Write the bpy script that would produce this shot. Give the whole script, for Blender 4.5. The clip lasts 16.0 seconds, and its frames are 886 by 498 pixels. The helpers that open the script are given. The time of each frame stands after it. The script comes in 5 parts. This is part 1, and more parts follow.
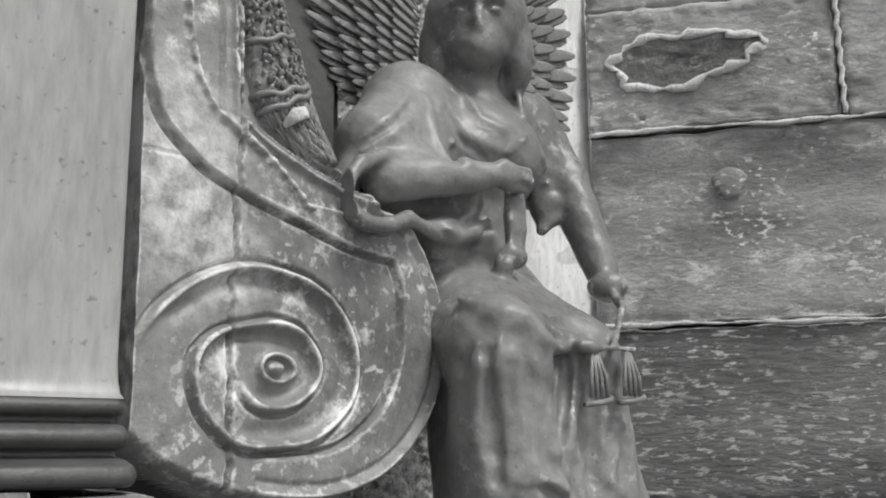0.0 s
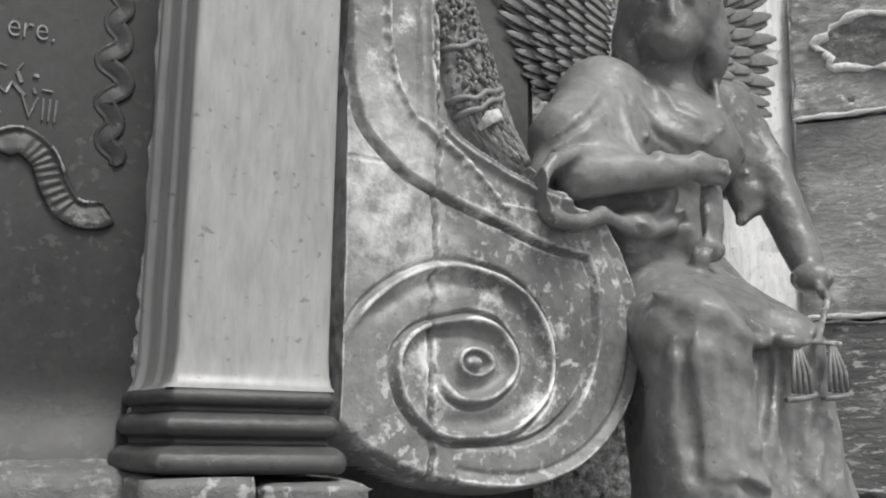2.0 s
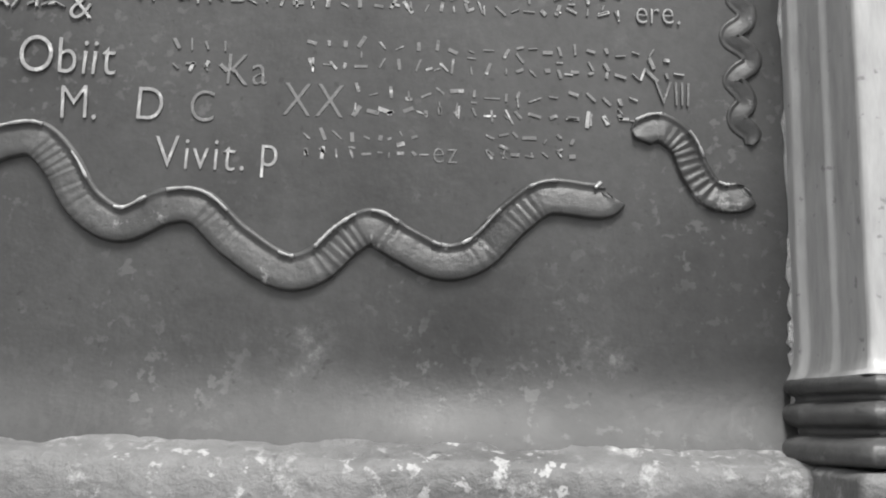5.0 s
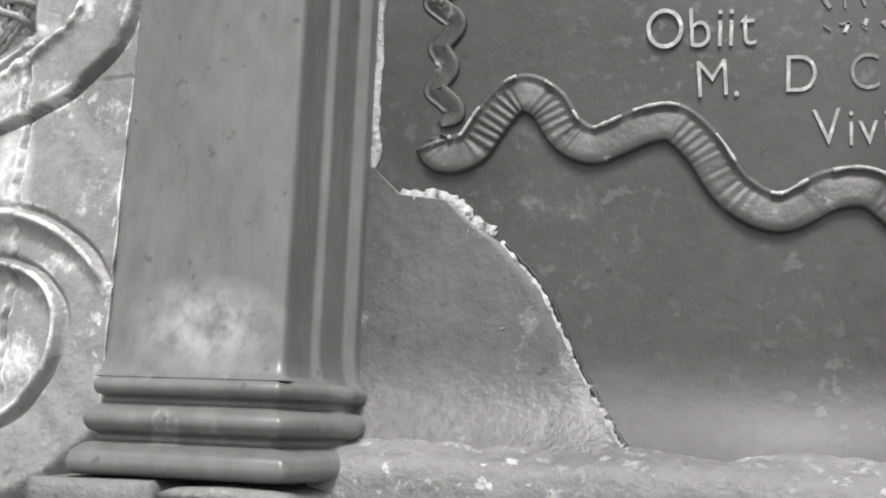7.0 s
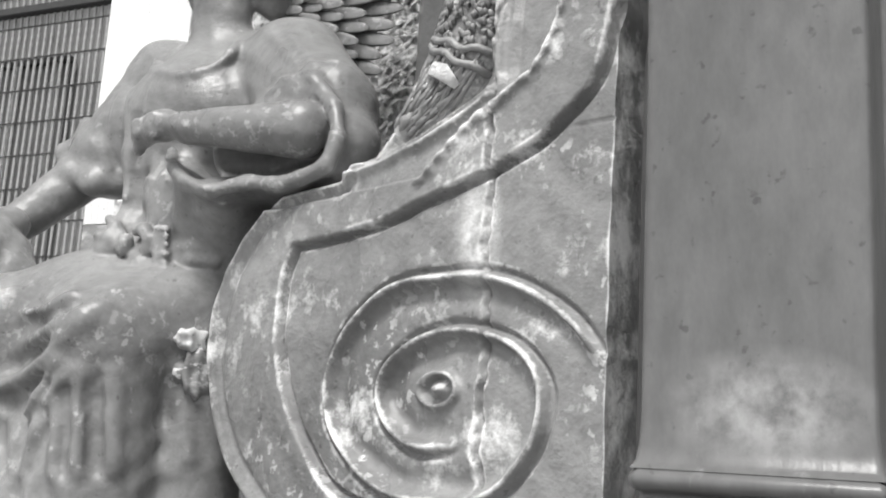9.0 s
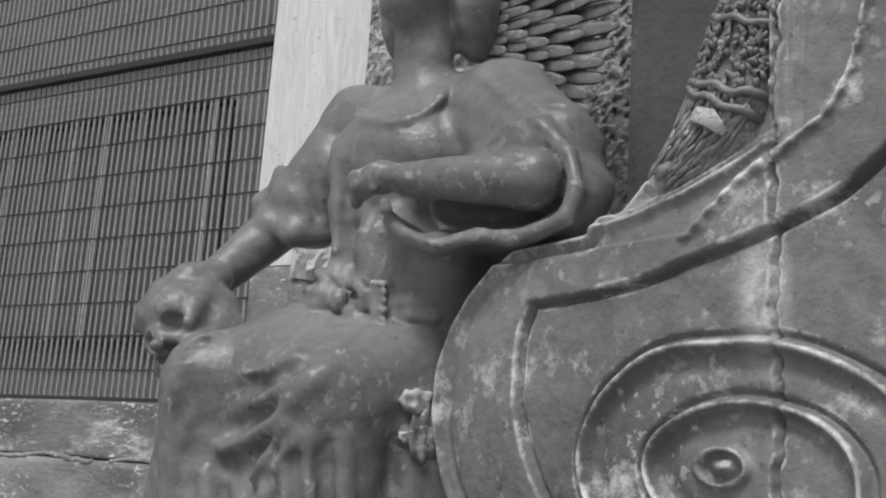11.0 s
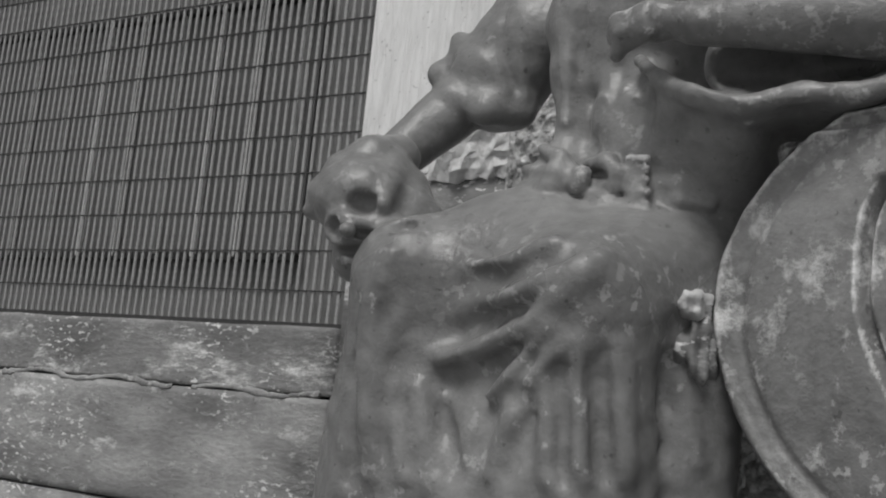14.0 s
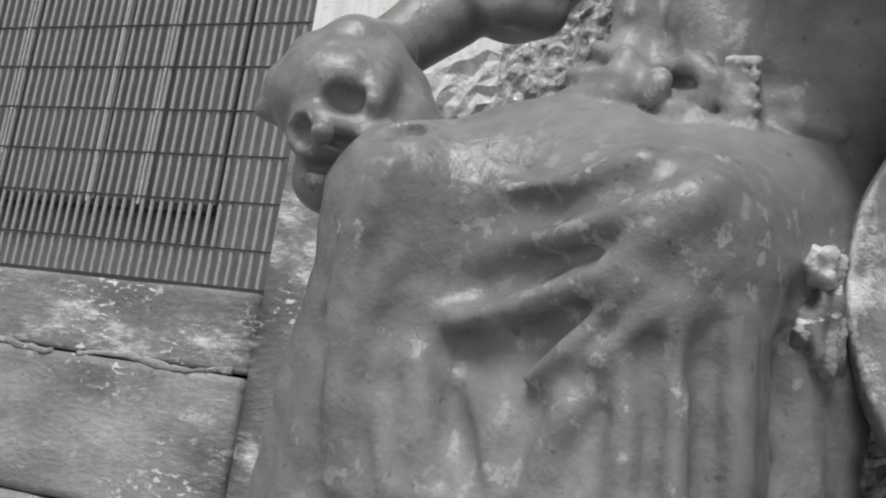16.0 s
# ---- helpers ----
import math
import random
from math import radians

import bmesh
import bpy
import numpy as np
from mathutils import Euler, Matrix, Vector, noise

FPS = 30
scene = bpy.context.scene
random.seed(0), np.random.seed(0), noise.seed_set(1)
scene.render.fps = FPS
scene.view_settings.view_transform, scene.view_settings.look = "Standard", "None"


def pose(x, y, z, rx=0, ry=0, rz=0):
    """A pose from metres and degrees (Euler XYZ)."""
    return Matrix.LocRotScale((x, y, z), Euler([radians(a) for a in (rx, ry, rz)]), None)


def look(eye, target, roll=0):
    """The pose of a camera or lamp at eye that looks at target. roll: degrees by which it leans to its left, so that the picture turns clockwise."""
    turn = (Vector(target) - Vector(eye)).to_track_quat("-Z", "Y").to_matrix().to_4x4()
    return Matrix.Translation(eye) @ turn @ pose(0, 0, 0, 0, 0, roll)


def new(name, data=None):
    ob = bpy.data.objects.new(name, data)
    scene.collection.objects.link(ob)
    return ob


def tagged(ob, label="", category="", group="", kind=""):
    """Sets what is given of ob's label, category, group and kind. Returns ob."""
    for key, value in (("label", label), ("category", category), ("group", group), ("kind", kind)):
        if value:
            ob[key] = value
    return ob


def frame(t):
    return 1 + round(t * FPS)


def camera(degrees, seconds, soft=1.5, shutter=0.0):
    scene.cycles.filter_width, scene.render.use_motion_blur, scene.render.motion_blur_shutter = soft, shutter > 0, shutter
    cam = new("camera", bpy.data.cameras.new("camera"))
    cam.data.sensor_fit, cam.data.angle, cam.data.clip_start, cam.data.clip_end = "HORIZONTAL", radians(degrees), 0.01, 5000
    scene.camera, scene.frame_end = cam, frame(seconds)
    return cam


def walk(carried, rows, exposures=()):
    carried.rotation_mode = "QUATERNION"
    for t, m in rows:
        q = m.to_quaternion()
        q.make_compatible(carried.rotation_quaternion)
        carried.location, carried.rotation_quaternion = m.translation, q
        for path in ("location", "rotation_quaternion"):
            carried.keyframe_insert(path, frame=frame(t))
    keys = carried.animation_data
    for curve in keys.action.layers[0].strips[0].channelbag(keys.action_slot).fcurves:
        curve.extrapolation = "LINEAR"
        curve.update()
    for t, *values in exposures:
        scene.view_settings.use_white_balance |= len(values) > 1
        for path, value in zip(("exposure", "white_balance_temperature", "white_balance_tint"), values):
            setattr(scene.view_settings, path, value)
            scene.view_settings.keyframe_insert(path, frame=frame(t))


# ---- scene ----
cam = camera(46.99, 16.0, soft=2.0)
PATH = [
    (0, look((0.560, -1.574, 1.630), (1.728, -0.002, 2.034), -0.59)),
    (0.5, look((0.565, -1.583, 1.633), (1.677, 0.030, 2.035), -0.42)),
    (1, look((0.567, -1.603, 1.638), (1.601, 0.063, 2.032), -0.11)),
    (1.5, look((0.571, -1.626, 1.639), (1.500, 0.102, 2.026), 0.11)),
    (2, look((0.545, -1.631, 1.645), (1.376, 0.149, 2.017), 0.78)),
    (2.5, look((0.531, -1.633, 1.656), (1.232, 0.207, 2.009), 1.13)),
    (3, look((0.495, -1.602, 1.653), (1.075, 0.279, 2.005), 1.35)),
    (3.2, look((0.475, -1.585, 1.650), (1.009, 0.310, 2.003), 1.41)),
    (5.3, look((0.120, -1.445, 1.630), (0.158, 0.524, 1.979), 1.35)),
    (5.5, look((0.056, -1.432, 1.626), (0.063, 0.537, 1.978), 1.42)),
    (6, look((-0.084, -1.396, 1.600), (-0.200, 0.564, 1.978), 1.56)),
    (6.5, look((-0.189, -1.369, 1.630), (-0.485, 0.581, 1.964), 1.86)),
    (7, look((-0.303, -1.322, 1.633), (-0.775, 0.591, 1.975), 2.19)),
    (7.5, look((-0.413, -1.292, 1.628), (-1.048, 0.569, 1.993), 2.38)),
    (8, look((-0.499, -1.275, 1.641), (-1.278, 0.529, 2.013), 2.63)),
    (8.5, look((-0.568, -1.262, 1.658), (-1.471, 0.481, 2.039), 2.95)),
    (9, look((-0.624, -1.233, 1.682), (-1.648, 0.440, 2.073), 3.32)),
    (9.5, look((-0.685, -1.214, 1.698), (-1.800, 0.394, 2.114), 4.00)),
    (9.7, look((-0.703, -1.211, 1.704), (-1.851, 0.371, 2.130), 4.19)),
    (11.8, look((-0.997, -1.356, 1.759), (-2.197, 0.191, 2.170), 3.51)),
    (12, look((-1.031, -1.368, 1.756), (-2.226, 0.185, 2.157), 3.46)),
    (12.5, look((-1.138, -1.357, 1.737), (-2.325, 0.207, 2.118), 3.77)),
    (13, look((-1.238, -1.341, 1.713), (-2.419, 0.234, 2.066), 4.03)),
    (13.5, look((-1.338, -1.286, 1.689), (-2.527, 0.287, 2.025), 4.62)),
    (14, look((-1.439, -1.191, 1.670), (-2.642, 0.373, 1.999), 5.54)),
    (14.5, look((-1.537, -1.082, 1.671), (-2.743, 0.483, 1.985), 6.37)),
    (15, look((-1.631, -1.007, 1.669), (-2.805, 0.582, 1.977), 7.00)),
    (15.5, look((-1.714, -0.950, 1.660), (-2.837, 0.675, 1.975), 7.82)),
    (16, look((-1.818, -0.876, 1.652), (-2.862, 0.795, 1.992), 8.88)),
]
EXPOSURES = [(0, .36), (1, .4), (3.2, .5), (5.3, 1.2), (6, 1.28), (7, 1.2), (8, 1.05), (9.7, .75), (11.8, -.4), (12.5, -.45), (13.5, -.35), (14.5, -.1), (16, .25)]
walk(cam, PATH, EXPOSURES)

# ---------------------------------------------------------------- world and light
world = bpy.data.worlds.new("overcast_sky")
scene.world = world
world.use_nodes = True
wn, wl = world.node_tree.nodes, world.node_tree.links
sky = wn.new("ShaderNodeTexSky")
sky.sky_type = 'NISHITA'
sky.sun_disc = False
sky.sun_elevation, sky.sun_rotation = radians(58), radians(167)
grey = wn.new("ShaderNodeHueSaturation")
grey.inputs["Saturation"].default_value = 0.0
wl.new(sky.outputs[0], grey.inputs["Color"])
wl.new(grey.outputs[0], wn["Background"].inputs["Color"])
wn["Background"].inputs["Strength"].default_value = 0.10

sun = new("sun", bpy.data.lights.new("sun", 'SUN'))
sun.data.energy, sun.data.angle, sun.data.color = 2.1, radians(20), (1.0, 0.99, 0.97)
sun.matrix_world = look((0.88, -3.95, 8.3), (0, 0, 1.8))


# ---------------------------------------------------------------- materials
def material(name):
    m = bpy.data.materials.new(name)
    m.use_nodes = True
    return m, m.node_tree.nodes, m.node_tree.links, m.node_tree.nodes["Principled BSDF"]


def ramp(nodes, links, source, stops):
    r = nodes.new("ShaderNodeValToRGB")
    links.new(source, r.inputs[0])
    els = r.color_ramp.elements
    while len(els) < len(stops):
        els.new(0.5)
    for e, (p, c) in zip(els, stops):
        e.position, e.color = p, (c, c, c, 1)
    return r.outputs[0]


def noise_node(nodes, links, coords, scale, detail=6.0, rough=0.6, stretch=(1, 1, 1)):
    mp = nodes.new("ShaderNodeMapping")
    mp.inputs["Scale"].default_value = stretch
    links.new(coords, mp.inputs[0])
    n = nodes.new("ShaderNodeTexNoise")
    n.inputs["Scale"].default_value, n.inputs["Detail"].default_value, n.inputs["Roughness"].default_value = scale, detail, rough
    links.new(mp.outputs[0], n.inputs[0])
    return n.outputs[0]


def mixed(nodes, links, kind, fac, a, b):
    m = nodes.new("ShaderNodeMix")
    m.data_type, m.blend_type = 'RGBA', kind
    for sock, v in ((m.inputs[0], fac), (m.inputs[6], a), (m.inputs[7], b)):
        if isinstance(v, (int, float)):
            sock.default_value = v if sock == m.inputs[0] else (v, v, v, 1)
        else:
            links.new(v, sock)
    return m.outputs[2]


def stone(name, dark, light, crust=0.6, crust_at=0.62, crust_scale=7.0, rough=0.5, stretch=(1, 1, 1), bump=0.25, speck=0.3, coarse=2.3, worn=0.0, flecks=0.0, spread=0.0):
    """Weathered stone: broad mottling, grain, and a pale lime crust in patches that break up at their edges."""
    m, n, l, p = material(name)
    c = n.new("ShaderNodeTexCoord").outputs["Object"]
    broad = noise_node(n, l, c, coarse, 4.0, 0.55, stretch)
    fine = noise_node(n, l, c, 38.0, 6.0, 0.65, stretch)
    col = ramp(n, l, broad, [(0.32, dark), (0.5, (dark + light) / 2), (0.7, light)])
    col = mixed(n, l, 'OVERLAY', 0.45, col, ramp(n, l, fine, [(0.3, 0.3), (0.7, 0.7)]))
    edge = noise_node(n, l, c, crust_scale, 9.0, 0.72, stretch)
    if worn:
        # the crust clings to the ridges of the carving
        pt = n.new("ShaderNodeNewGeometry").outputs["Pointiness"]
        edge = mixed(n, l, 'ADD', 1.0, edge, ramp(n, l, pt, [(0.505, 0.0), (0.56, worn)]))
    mask = ramp(n, l, edge, [(crust_at, 0.0), (crust_at + 0.05, speck), (crust_at + 0.16, 1.0)])
    col = mixed(n, l, 'MIX', mask, col, crust)
    if flecks:
        spots = ramp(n, l, noise_node(n, l, c, 42.0, 3.0, 0.6, stretch), [(0.57, 0.0), (0.63, 1.0)])
        zone = ramp(n, l, noise_node(n, l, c, 3.4, 3.0, 0.6), [(0.47 - spread, 0.0), (0.60 - spread, flecks)])
        col = mixed(n, l, 'MIX', mixed(n, l, 'MULTIPLY', 1.0, spots, zone), col, crust * 0.85)
    pits = ramp(n, l, noise_node(n, l, c, 60.0, 3.0, 0.5), [(0.27, 0.35), (0.34, 1.0)])
    col = mixed(n, l, 'MULTIPLY', 0.6, col, pits)
    l.new(col, p.inputs["Base Color"])
    l.new(ramp(n, l, broad, [(0.3, rough - 0.1), (0.7, rough + 0.12)]), p.inputs["Roughness"])
    total = mixed(n, l, 'ADD', 0.5, fine, mask)
    total = mixed(n, l, 'ADD', 0.6, total, broad)
    b = n.new("ShaderNodeBump")
    b.inputs["Strength"].default_value, b.inputs["Distance"].default_value = bump, 0.012
    l.new(total, b.inputs["Height"])
    l.new(b.outputs[0], p.inputs["Normal"])
    return m


def plain(name, value, rough=0.6, metal=0.0, grain=40.0, bump=0.1):
    m, n, l, p = material(name)
    c = n.new("ShaderNodeTexCoord").outputs["Object"]
    t = noise_node(n, l, c, grain)
    l.new(ramp(n, l, t, [(0.3, value * 0.8), (0.7, value * 1.2)]), p.inputs["Base Color"])
    p.inputs["Roughness"].default_value, p.inputs["Metallic"].default_value = rough, metal
    b = n.new("ShaderNodeBump")
    b.inputs["Strength"].default_value, b.inputs["Distance"].default_value = bump, 0.005
    l.new(t, b.inputs["Height"])
    l.new(b.outputs[0], p.inputs["Normal"])
    return m


def pale_patch(m, centre, size, value):
    """A ragged pale patch at one place on a stone: crust, lichen, painted highlight."""
    n, l = m.node_tree.nodes, m.node_tree.links
    p = n["Principled BSDF"]
    base = p.inputs["Base Color"].links[0].from_socket
    c = n.new("ShaderNodeTexCoord").outputs["Object"]
    mp = n.new("ShaderNodeMapping")
    mp.vector_type = 'TEXTURE'
    mp.inputs["Location"].default_value, mp.inputs["Scale"].default_value = centre, size
    l.new(c, mp.inputs[0])
    g = n.new("ShaderNodeTexGradient")
    g.gradient_type = 'SPHERICAL'
    l.new(mp.outputs[0], g.inputs[0])
    grain = noise_node(n, l, c, 26.0, 6.0, 0.65)
    both = mixed(n, l, 'MULTIPLY', 1.0, ramp(n, l, g.outputs[0], [(0.0, 0.0), (0.7, 1.0)]), ramp(n, l, grain, [(0.35, 0.1), (0.62, 1.0)]))
    l.new(mixed(n, l, 'MIX', both, base, value), p.inputs["Base Color"])


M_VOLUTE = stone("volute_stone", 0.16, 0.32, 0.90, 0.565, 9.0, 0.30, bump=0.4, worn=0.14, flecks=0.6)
# lime crust; the x -1.62 spot paints the left band's glossy highlight
for spot, size in (((1.20, 0.0, 2.10), (0.15, 0.4, 0.26)), ((1.30, 0.05, 1.96), (0.10, 0.4, 0.10)), ((-1.62, 0.1, 2.17), (0.16, 0.4, 0.07)), ((-1.345, 0.05, 2.0), (0.05, 0.4, 0.12))):
    pale_patch(M_VOLUTE, spot, size, 0.72)
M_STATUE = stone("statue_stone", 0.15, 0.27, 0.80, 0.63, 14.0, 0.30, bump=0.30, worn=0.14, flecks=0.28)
M_PILASTER = stone("pilaster_stone", 0.095, 0.15, 0.45, 0.64, 5.0, 0.32, (1, 1, 0.4), 0.08, coarse=3.0)
# lichen together with the shaft's specular sheen, both put into the colour
pale_patch(M_PILASTER, (-0.874, -0.19, 1.744), (0.115, 0.30, 0.065), 0.33)
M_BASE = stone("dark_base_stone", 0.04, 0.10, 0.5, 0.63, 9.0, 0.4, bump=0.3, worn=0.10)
M_PALE = stone("pale_pilaster_stone", 0.31, 0.46, 0.65, 0.64, 5.0, 0.42, (1.4, 1.4, 0.3), 0.10)
M_PANEL = stone("panel_slate", 0.020, 0.060, 0.22, 0.60, 5.0, 0.52, (1, 1, 1), 0.10, 0.12, 2.6, flecks=0.25)
M_STRAP = stone("strap_slate", 0.022, 0.06, 0.42, 0.59, 16.0, 0.45, (1, 1, 1), 0.2)
M_LEDGE = stone("ledge_stone", 0.10, 0.20, 0.65, 0.55, 9.0, 0.5, bump=0.6, flecks=0.6)
M_REPAIR = stone("repair_stone", 0.046, 0.10, 0.42, 0.59, 5.0, 0.40)
M_BACK = stone("backing_stone", 0.05, 0.12, 0.4, 0.62, 6.0, 0.6)
M_WALLSTONE = stone("ashlar_stone", 0.17, 0.44, 0.85, 0.565, 5.0, 0.6, (0.8, 0.8, 1.7), 0.5, 0.4, 3.4, flecks=1.0)
M_LOWSTONE = stone("coarse_ashlar_stone", 0.10, 0.24, 0.62, 0.575, 15.0, 0.65, (0.5, 0.5, 1.8), 0.8, 0.5, flecks=1.0, spread=0.16)
M_PLASTER = stone("white_plaster", 0.74, 0.92, 0.96, 0.47, 16.0, 0.75, (2.4, 2.4, 0.25), 0.6, 0.5)
M_RUBBLE = stone("rubble_render", 0.14, 0.75, 0.94, 0.46, 34.0, 0.8, (1, 1, 1), 1.0, 0.5, 30.0)
M_MORTAR = stone("lime_mortar", 0.22, 0.55, 0.80, 0.53, 20.0, 0.8, (1, 1, 1), 0.8)
M_LIME = stone("lime_render", 0.55, 0.85, 0.93, 0.5, 22.0, 0.8, bump=0.8)
M_SILL = stone("sill_stone", 0.13, 0.29, 0.92, 0.515, 3.6, 0.55, (0.8, 0.8, 1.8), 0.5, 0.15, flecks=0.9)
M_GROUND = stone("paving_stone", 0.12, 0.22, 0.3, 0.62, 5.0, 0.75)
M_BAR = plain("grey_painted_iron", 0.31, 0.45, 0.0, 60.0)
M_DARKBAR = plain("dark_iron", 0.035, 0.5)
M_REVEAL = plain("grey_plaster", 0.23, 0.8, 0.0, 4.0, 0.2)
M_BROKEN = stone("broken_stone_face", 0.08, 0.22, 0.65, 0.57, 14.0, 0.7, (1, 1, 1), 0.8)
M_GLAZE = plain("pale_glazing_paint", 0.75, 0.5)
M_DARK = plain("dark_interior", 0.03, 0.5, 0.0, 3.0)
M_GLASS = plain("dark_window_glass", 0.13, 0.25, 0.0, 2.0, 0.02)
M_LETTER = stone("worn_gilt_letter", 0.16, 0.45, 0.72, 0.5, 40.0, 0.5)
M_FAINT = stone("worn_letter", 0.10, 0.20, 0.6, 0.535, 50.0, 0.5)


# ---------------------------------------------------------------- mesh helpers
def mesh_object(name, verts, faces, mat, parent=None, label="", smooth=True):
    me = bpy.data.meshes.new(name)
    me.from_pydata([tuple(map(float, v)) for v in verts], [], [tuple(map(int, f)) for f in faces])
    me.materials.append(mat)
    if smooth:
        me.polygons.foreach_set("use_smooth", [True] * len(me.polygons))
    me.update()
    ob = new(name, me)
    if parent:
        ob.parent = parent
    if label:
        tagged(ob, label)
    return ob


def part(name, bm, mat, parent=None, label="", smooth=False):
    me = bpy.data.meshes.new(name)
    bmesh.ops.recalc_face_normals(bm, faces=bm.faces)
    bm.to_mesh(me)
    bm.free()
    me.materials.append(mat)
    if smooth:
        me.polygons.foreach_set("use_smooth", [True] * len(me.polygons))
    ob = new(name, me)
    if parent:
        ob.parent = parent
    if label:
        tagged(ob, label)
    return ob


def thing(name, label, category, at=(0, 0, 0), group="", kind=""):
    e = new(name)
    e.location = at
    return tagged(e, label, category, group, kind)


def box(bm, lo, hi, bevel=0.0, m=None):
    r = bmesh.ops.create_cube(bm, size=1.0)
    vs = r["verts"]
    for v in vs:
        v.co = Vector([lo[k] + (v.co[k] + 0.5) * (hi[k] - lo[k]) for k in range(3)])
    if bevel:
        es = list({e for v in vs for e in v.link_edges})
        out = bmesh.ops.bevel(bm, geom=es, offset=bevel, segments=2, affect='EDGES')
        vs = list({v for f in out["faces"] for v in f.verts} | {v for v in vs if v.is_valid})
    if m is not None:
        for v in vs:
            v.co = m @ v.co
    return bm


def rough_block(lo, hi, bevel, m, amp, seed, cuts=14):
    """A stone block: cut into a grid, edges rounded and faces uneven."""
    bm = bmesh.new()
    box(bm, lo, hi)
    bmesh.ops.subdivide_edges(bm, edges=bm.edges[:], cuts=cuts, use_grid_fill=True)
    c = [(lo[k] + hi[k]) / 2 for k in range(3)]
    half = [(hi[k] - lo[k]) / 2 for k in range(3)]
    for v in bm.verts:
        near = [half[k] - abs(v.co[k] - c[k]) for k in range(3)]
        close = sorted(near)
        if close[1] < bevel:
            k = near.index(close[0])
            v.co[k] -= math.copysign(bevel - close[1], v.co[k] - c[k]) * 0.6
        v.co += noise.noise_vector(v.co * 9 + Vector((seed, 0, 0))) * amp
        if cuts > 20:
            v.co += noise.noise_vector(v.co * 31 + Vector((seed, 0, 0))) * amp * (0.9 if close[1] < 0.05 else 0.25)
        v.co = m @ v.co
    return bm


def tube(points, radii, sides=8, flat=1.0):
    """Vertices and faces of a closed tapering tube along points, lying on a wall that faces -y; flat squashes it towards the wall."""
    pts = [Vector(p) for p in points]
    verts, faces = [], []
    for i, p in enumerate(pts):
        d = (pts[min(i + 1, len(pts) - 1)] - pts[max(i - 1, 0)]).normalized()
        s = d.cross(Vector((0, 1, 0)))
        s = s.normalized() if s.length > 1e-4 else Vector((1, 0, 0))
        n = s.cross(d).normalized()
        r = radii[i] if hasattr(radii, "__len__") else radii
        for k in range(sides):
            a = 2 * math.pi * k / sides
            verts.append(p + s * math.cos(a) * r + n * math.sin(a) * r * flat)
    for i in range(len(pts) - 1):
        for k in range(sides):
            a, b = i * sides + k, i * sides + (k + 1) % sides
            faces.append((a, b, b + sides, a + sides))
    faces += [tuple(range(sides))[::-1], tuple(range(len(verts) - sides, len(verts)))]
    return verts, faces


def smooth_line(ctrl, steps=6):
    """Catmull-Rom through the control points."""
    p = [Vector(c) for c in ctrl]
    p = [p[0] * 2 - p[1]] + p + [p[-1] * 2 - p[-2]]
    out = []
    for i in range(1, len(p) - 2):
        for k in range(steps):
            t = k / steps
            out.append(0.5 * (2 * p[i] + (p[i + 1] - p[i - 1]) * t + (2 * p[i - 1] - 5 * p[i] + 4 * p[i + 1] - p[i + 2]) * t * t
                              + (3 * p[i] - p[i - 1] - 3 * p[i + 1] + p[i + 2]) * t ** 3))
    return out + [p[-2]]


# ---------------------------------------------------------------- ground and the walls around
bm = bmesh.new()
bmesh.ops.create_grid(bm, x_segments=40, y_segments=40, size=60)
for v in bm.verts:
    v.co.z = 0.0
tagged(part("ground", bm, M_GROUND), "grey stone paving in front of the monument", "ground", kind="structure")

TURN = radians(8)
GX, GY = -3.64, 1.18                      # foot of the grille's inner edge
GM = Matrix.Translation((GX, GY, 0)) @ Matrix.Rotation(TURN, 4, 'Z')   # local x runs along the left wall, y into it

bm = bmesh.new()
box(bm, (0.0, 0.0, 2.42), (1.32, 0.5, 6.0), 0.0, GM)
tagged(part("wall_pier", bm, M_PLASTER), "bright white streaky plastered wall pier beside the grille", "wall", kind="structure")
bm = rough_block((0.004, -0.006, 0.0), (1.32, 0.5, 2.416), 0.006, GM, 0.004, 77)
tagged(part("wall_pier", bm, M_SILL, smooth=True), "grey stone foot of the plastered wall pier", "wall", kind="structure")
bm = bmesh.new()
box(bm, (-2.6, 1.25, 0.0), (4.6, 1.6, 6.0))
tagged(part("wall_back", bm, M_PLASTER), "sunlit white plaster wall behind the monument", "wall", kind="structure")
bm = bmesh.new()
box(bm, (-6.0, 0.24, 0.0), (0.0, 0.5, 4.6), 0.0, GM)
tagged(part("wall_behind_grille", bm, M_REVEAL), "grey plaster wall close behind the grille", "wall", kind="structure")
win = thing("window_1", "dark glazed window with thin pale bars behind the grille", "window", (GX, GY, 2.2), kind="structure")
TM = Matrix.Rotation(TURN, 4, 'Z')
bm = bmesh.new()
box(bm, (-3.4, 0.20, 0.0), (-0.36, 0.215, 0.96), 0.0, TM)
part("pane", bm, M_GLASS, win)
for k in range(8):
    x = -0.42 - 0.205 * k
    bm = bmesh.new()
    box(bm, (x - 0.005, 0.165, -0.02), (x + 0.005, 0.195, 0.98), 0.002, TM)
    part("glazing_bar", bm, M_GLAZE, win)
for z in (-0.02, 0.97):
    bm = bmesh.new()
    box(bm, (-3.4, 0.17, z - 0.012), (-0.35, 0.22, z + 0.012), 0.003, TM)
    part("window_frame", bm, M_DARKBAR, win)
bm = bmesh.new()
box(bm, (-6.0, 0.0, 4.6), (0.0, 0.5, 6.0), 0.0, GM)
tagged(part("wall_over_grille", bm, M_PLASTER), "white plaster wall above the grille", "wall", kind="structure")


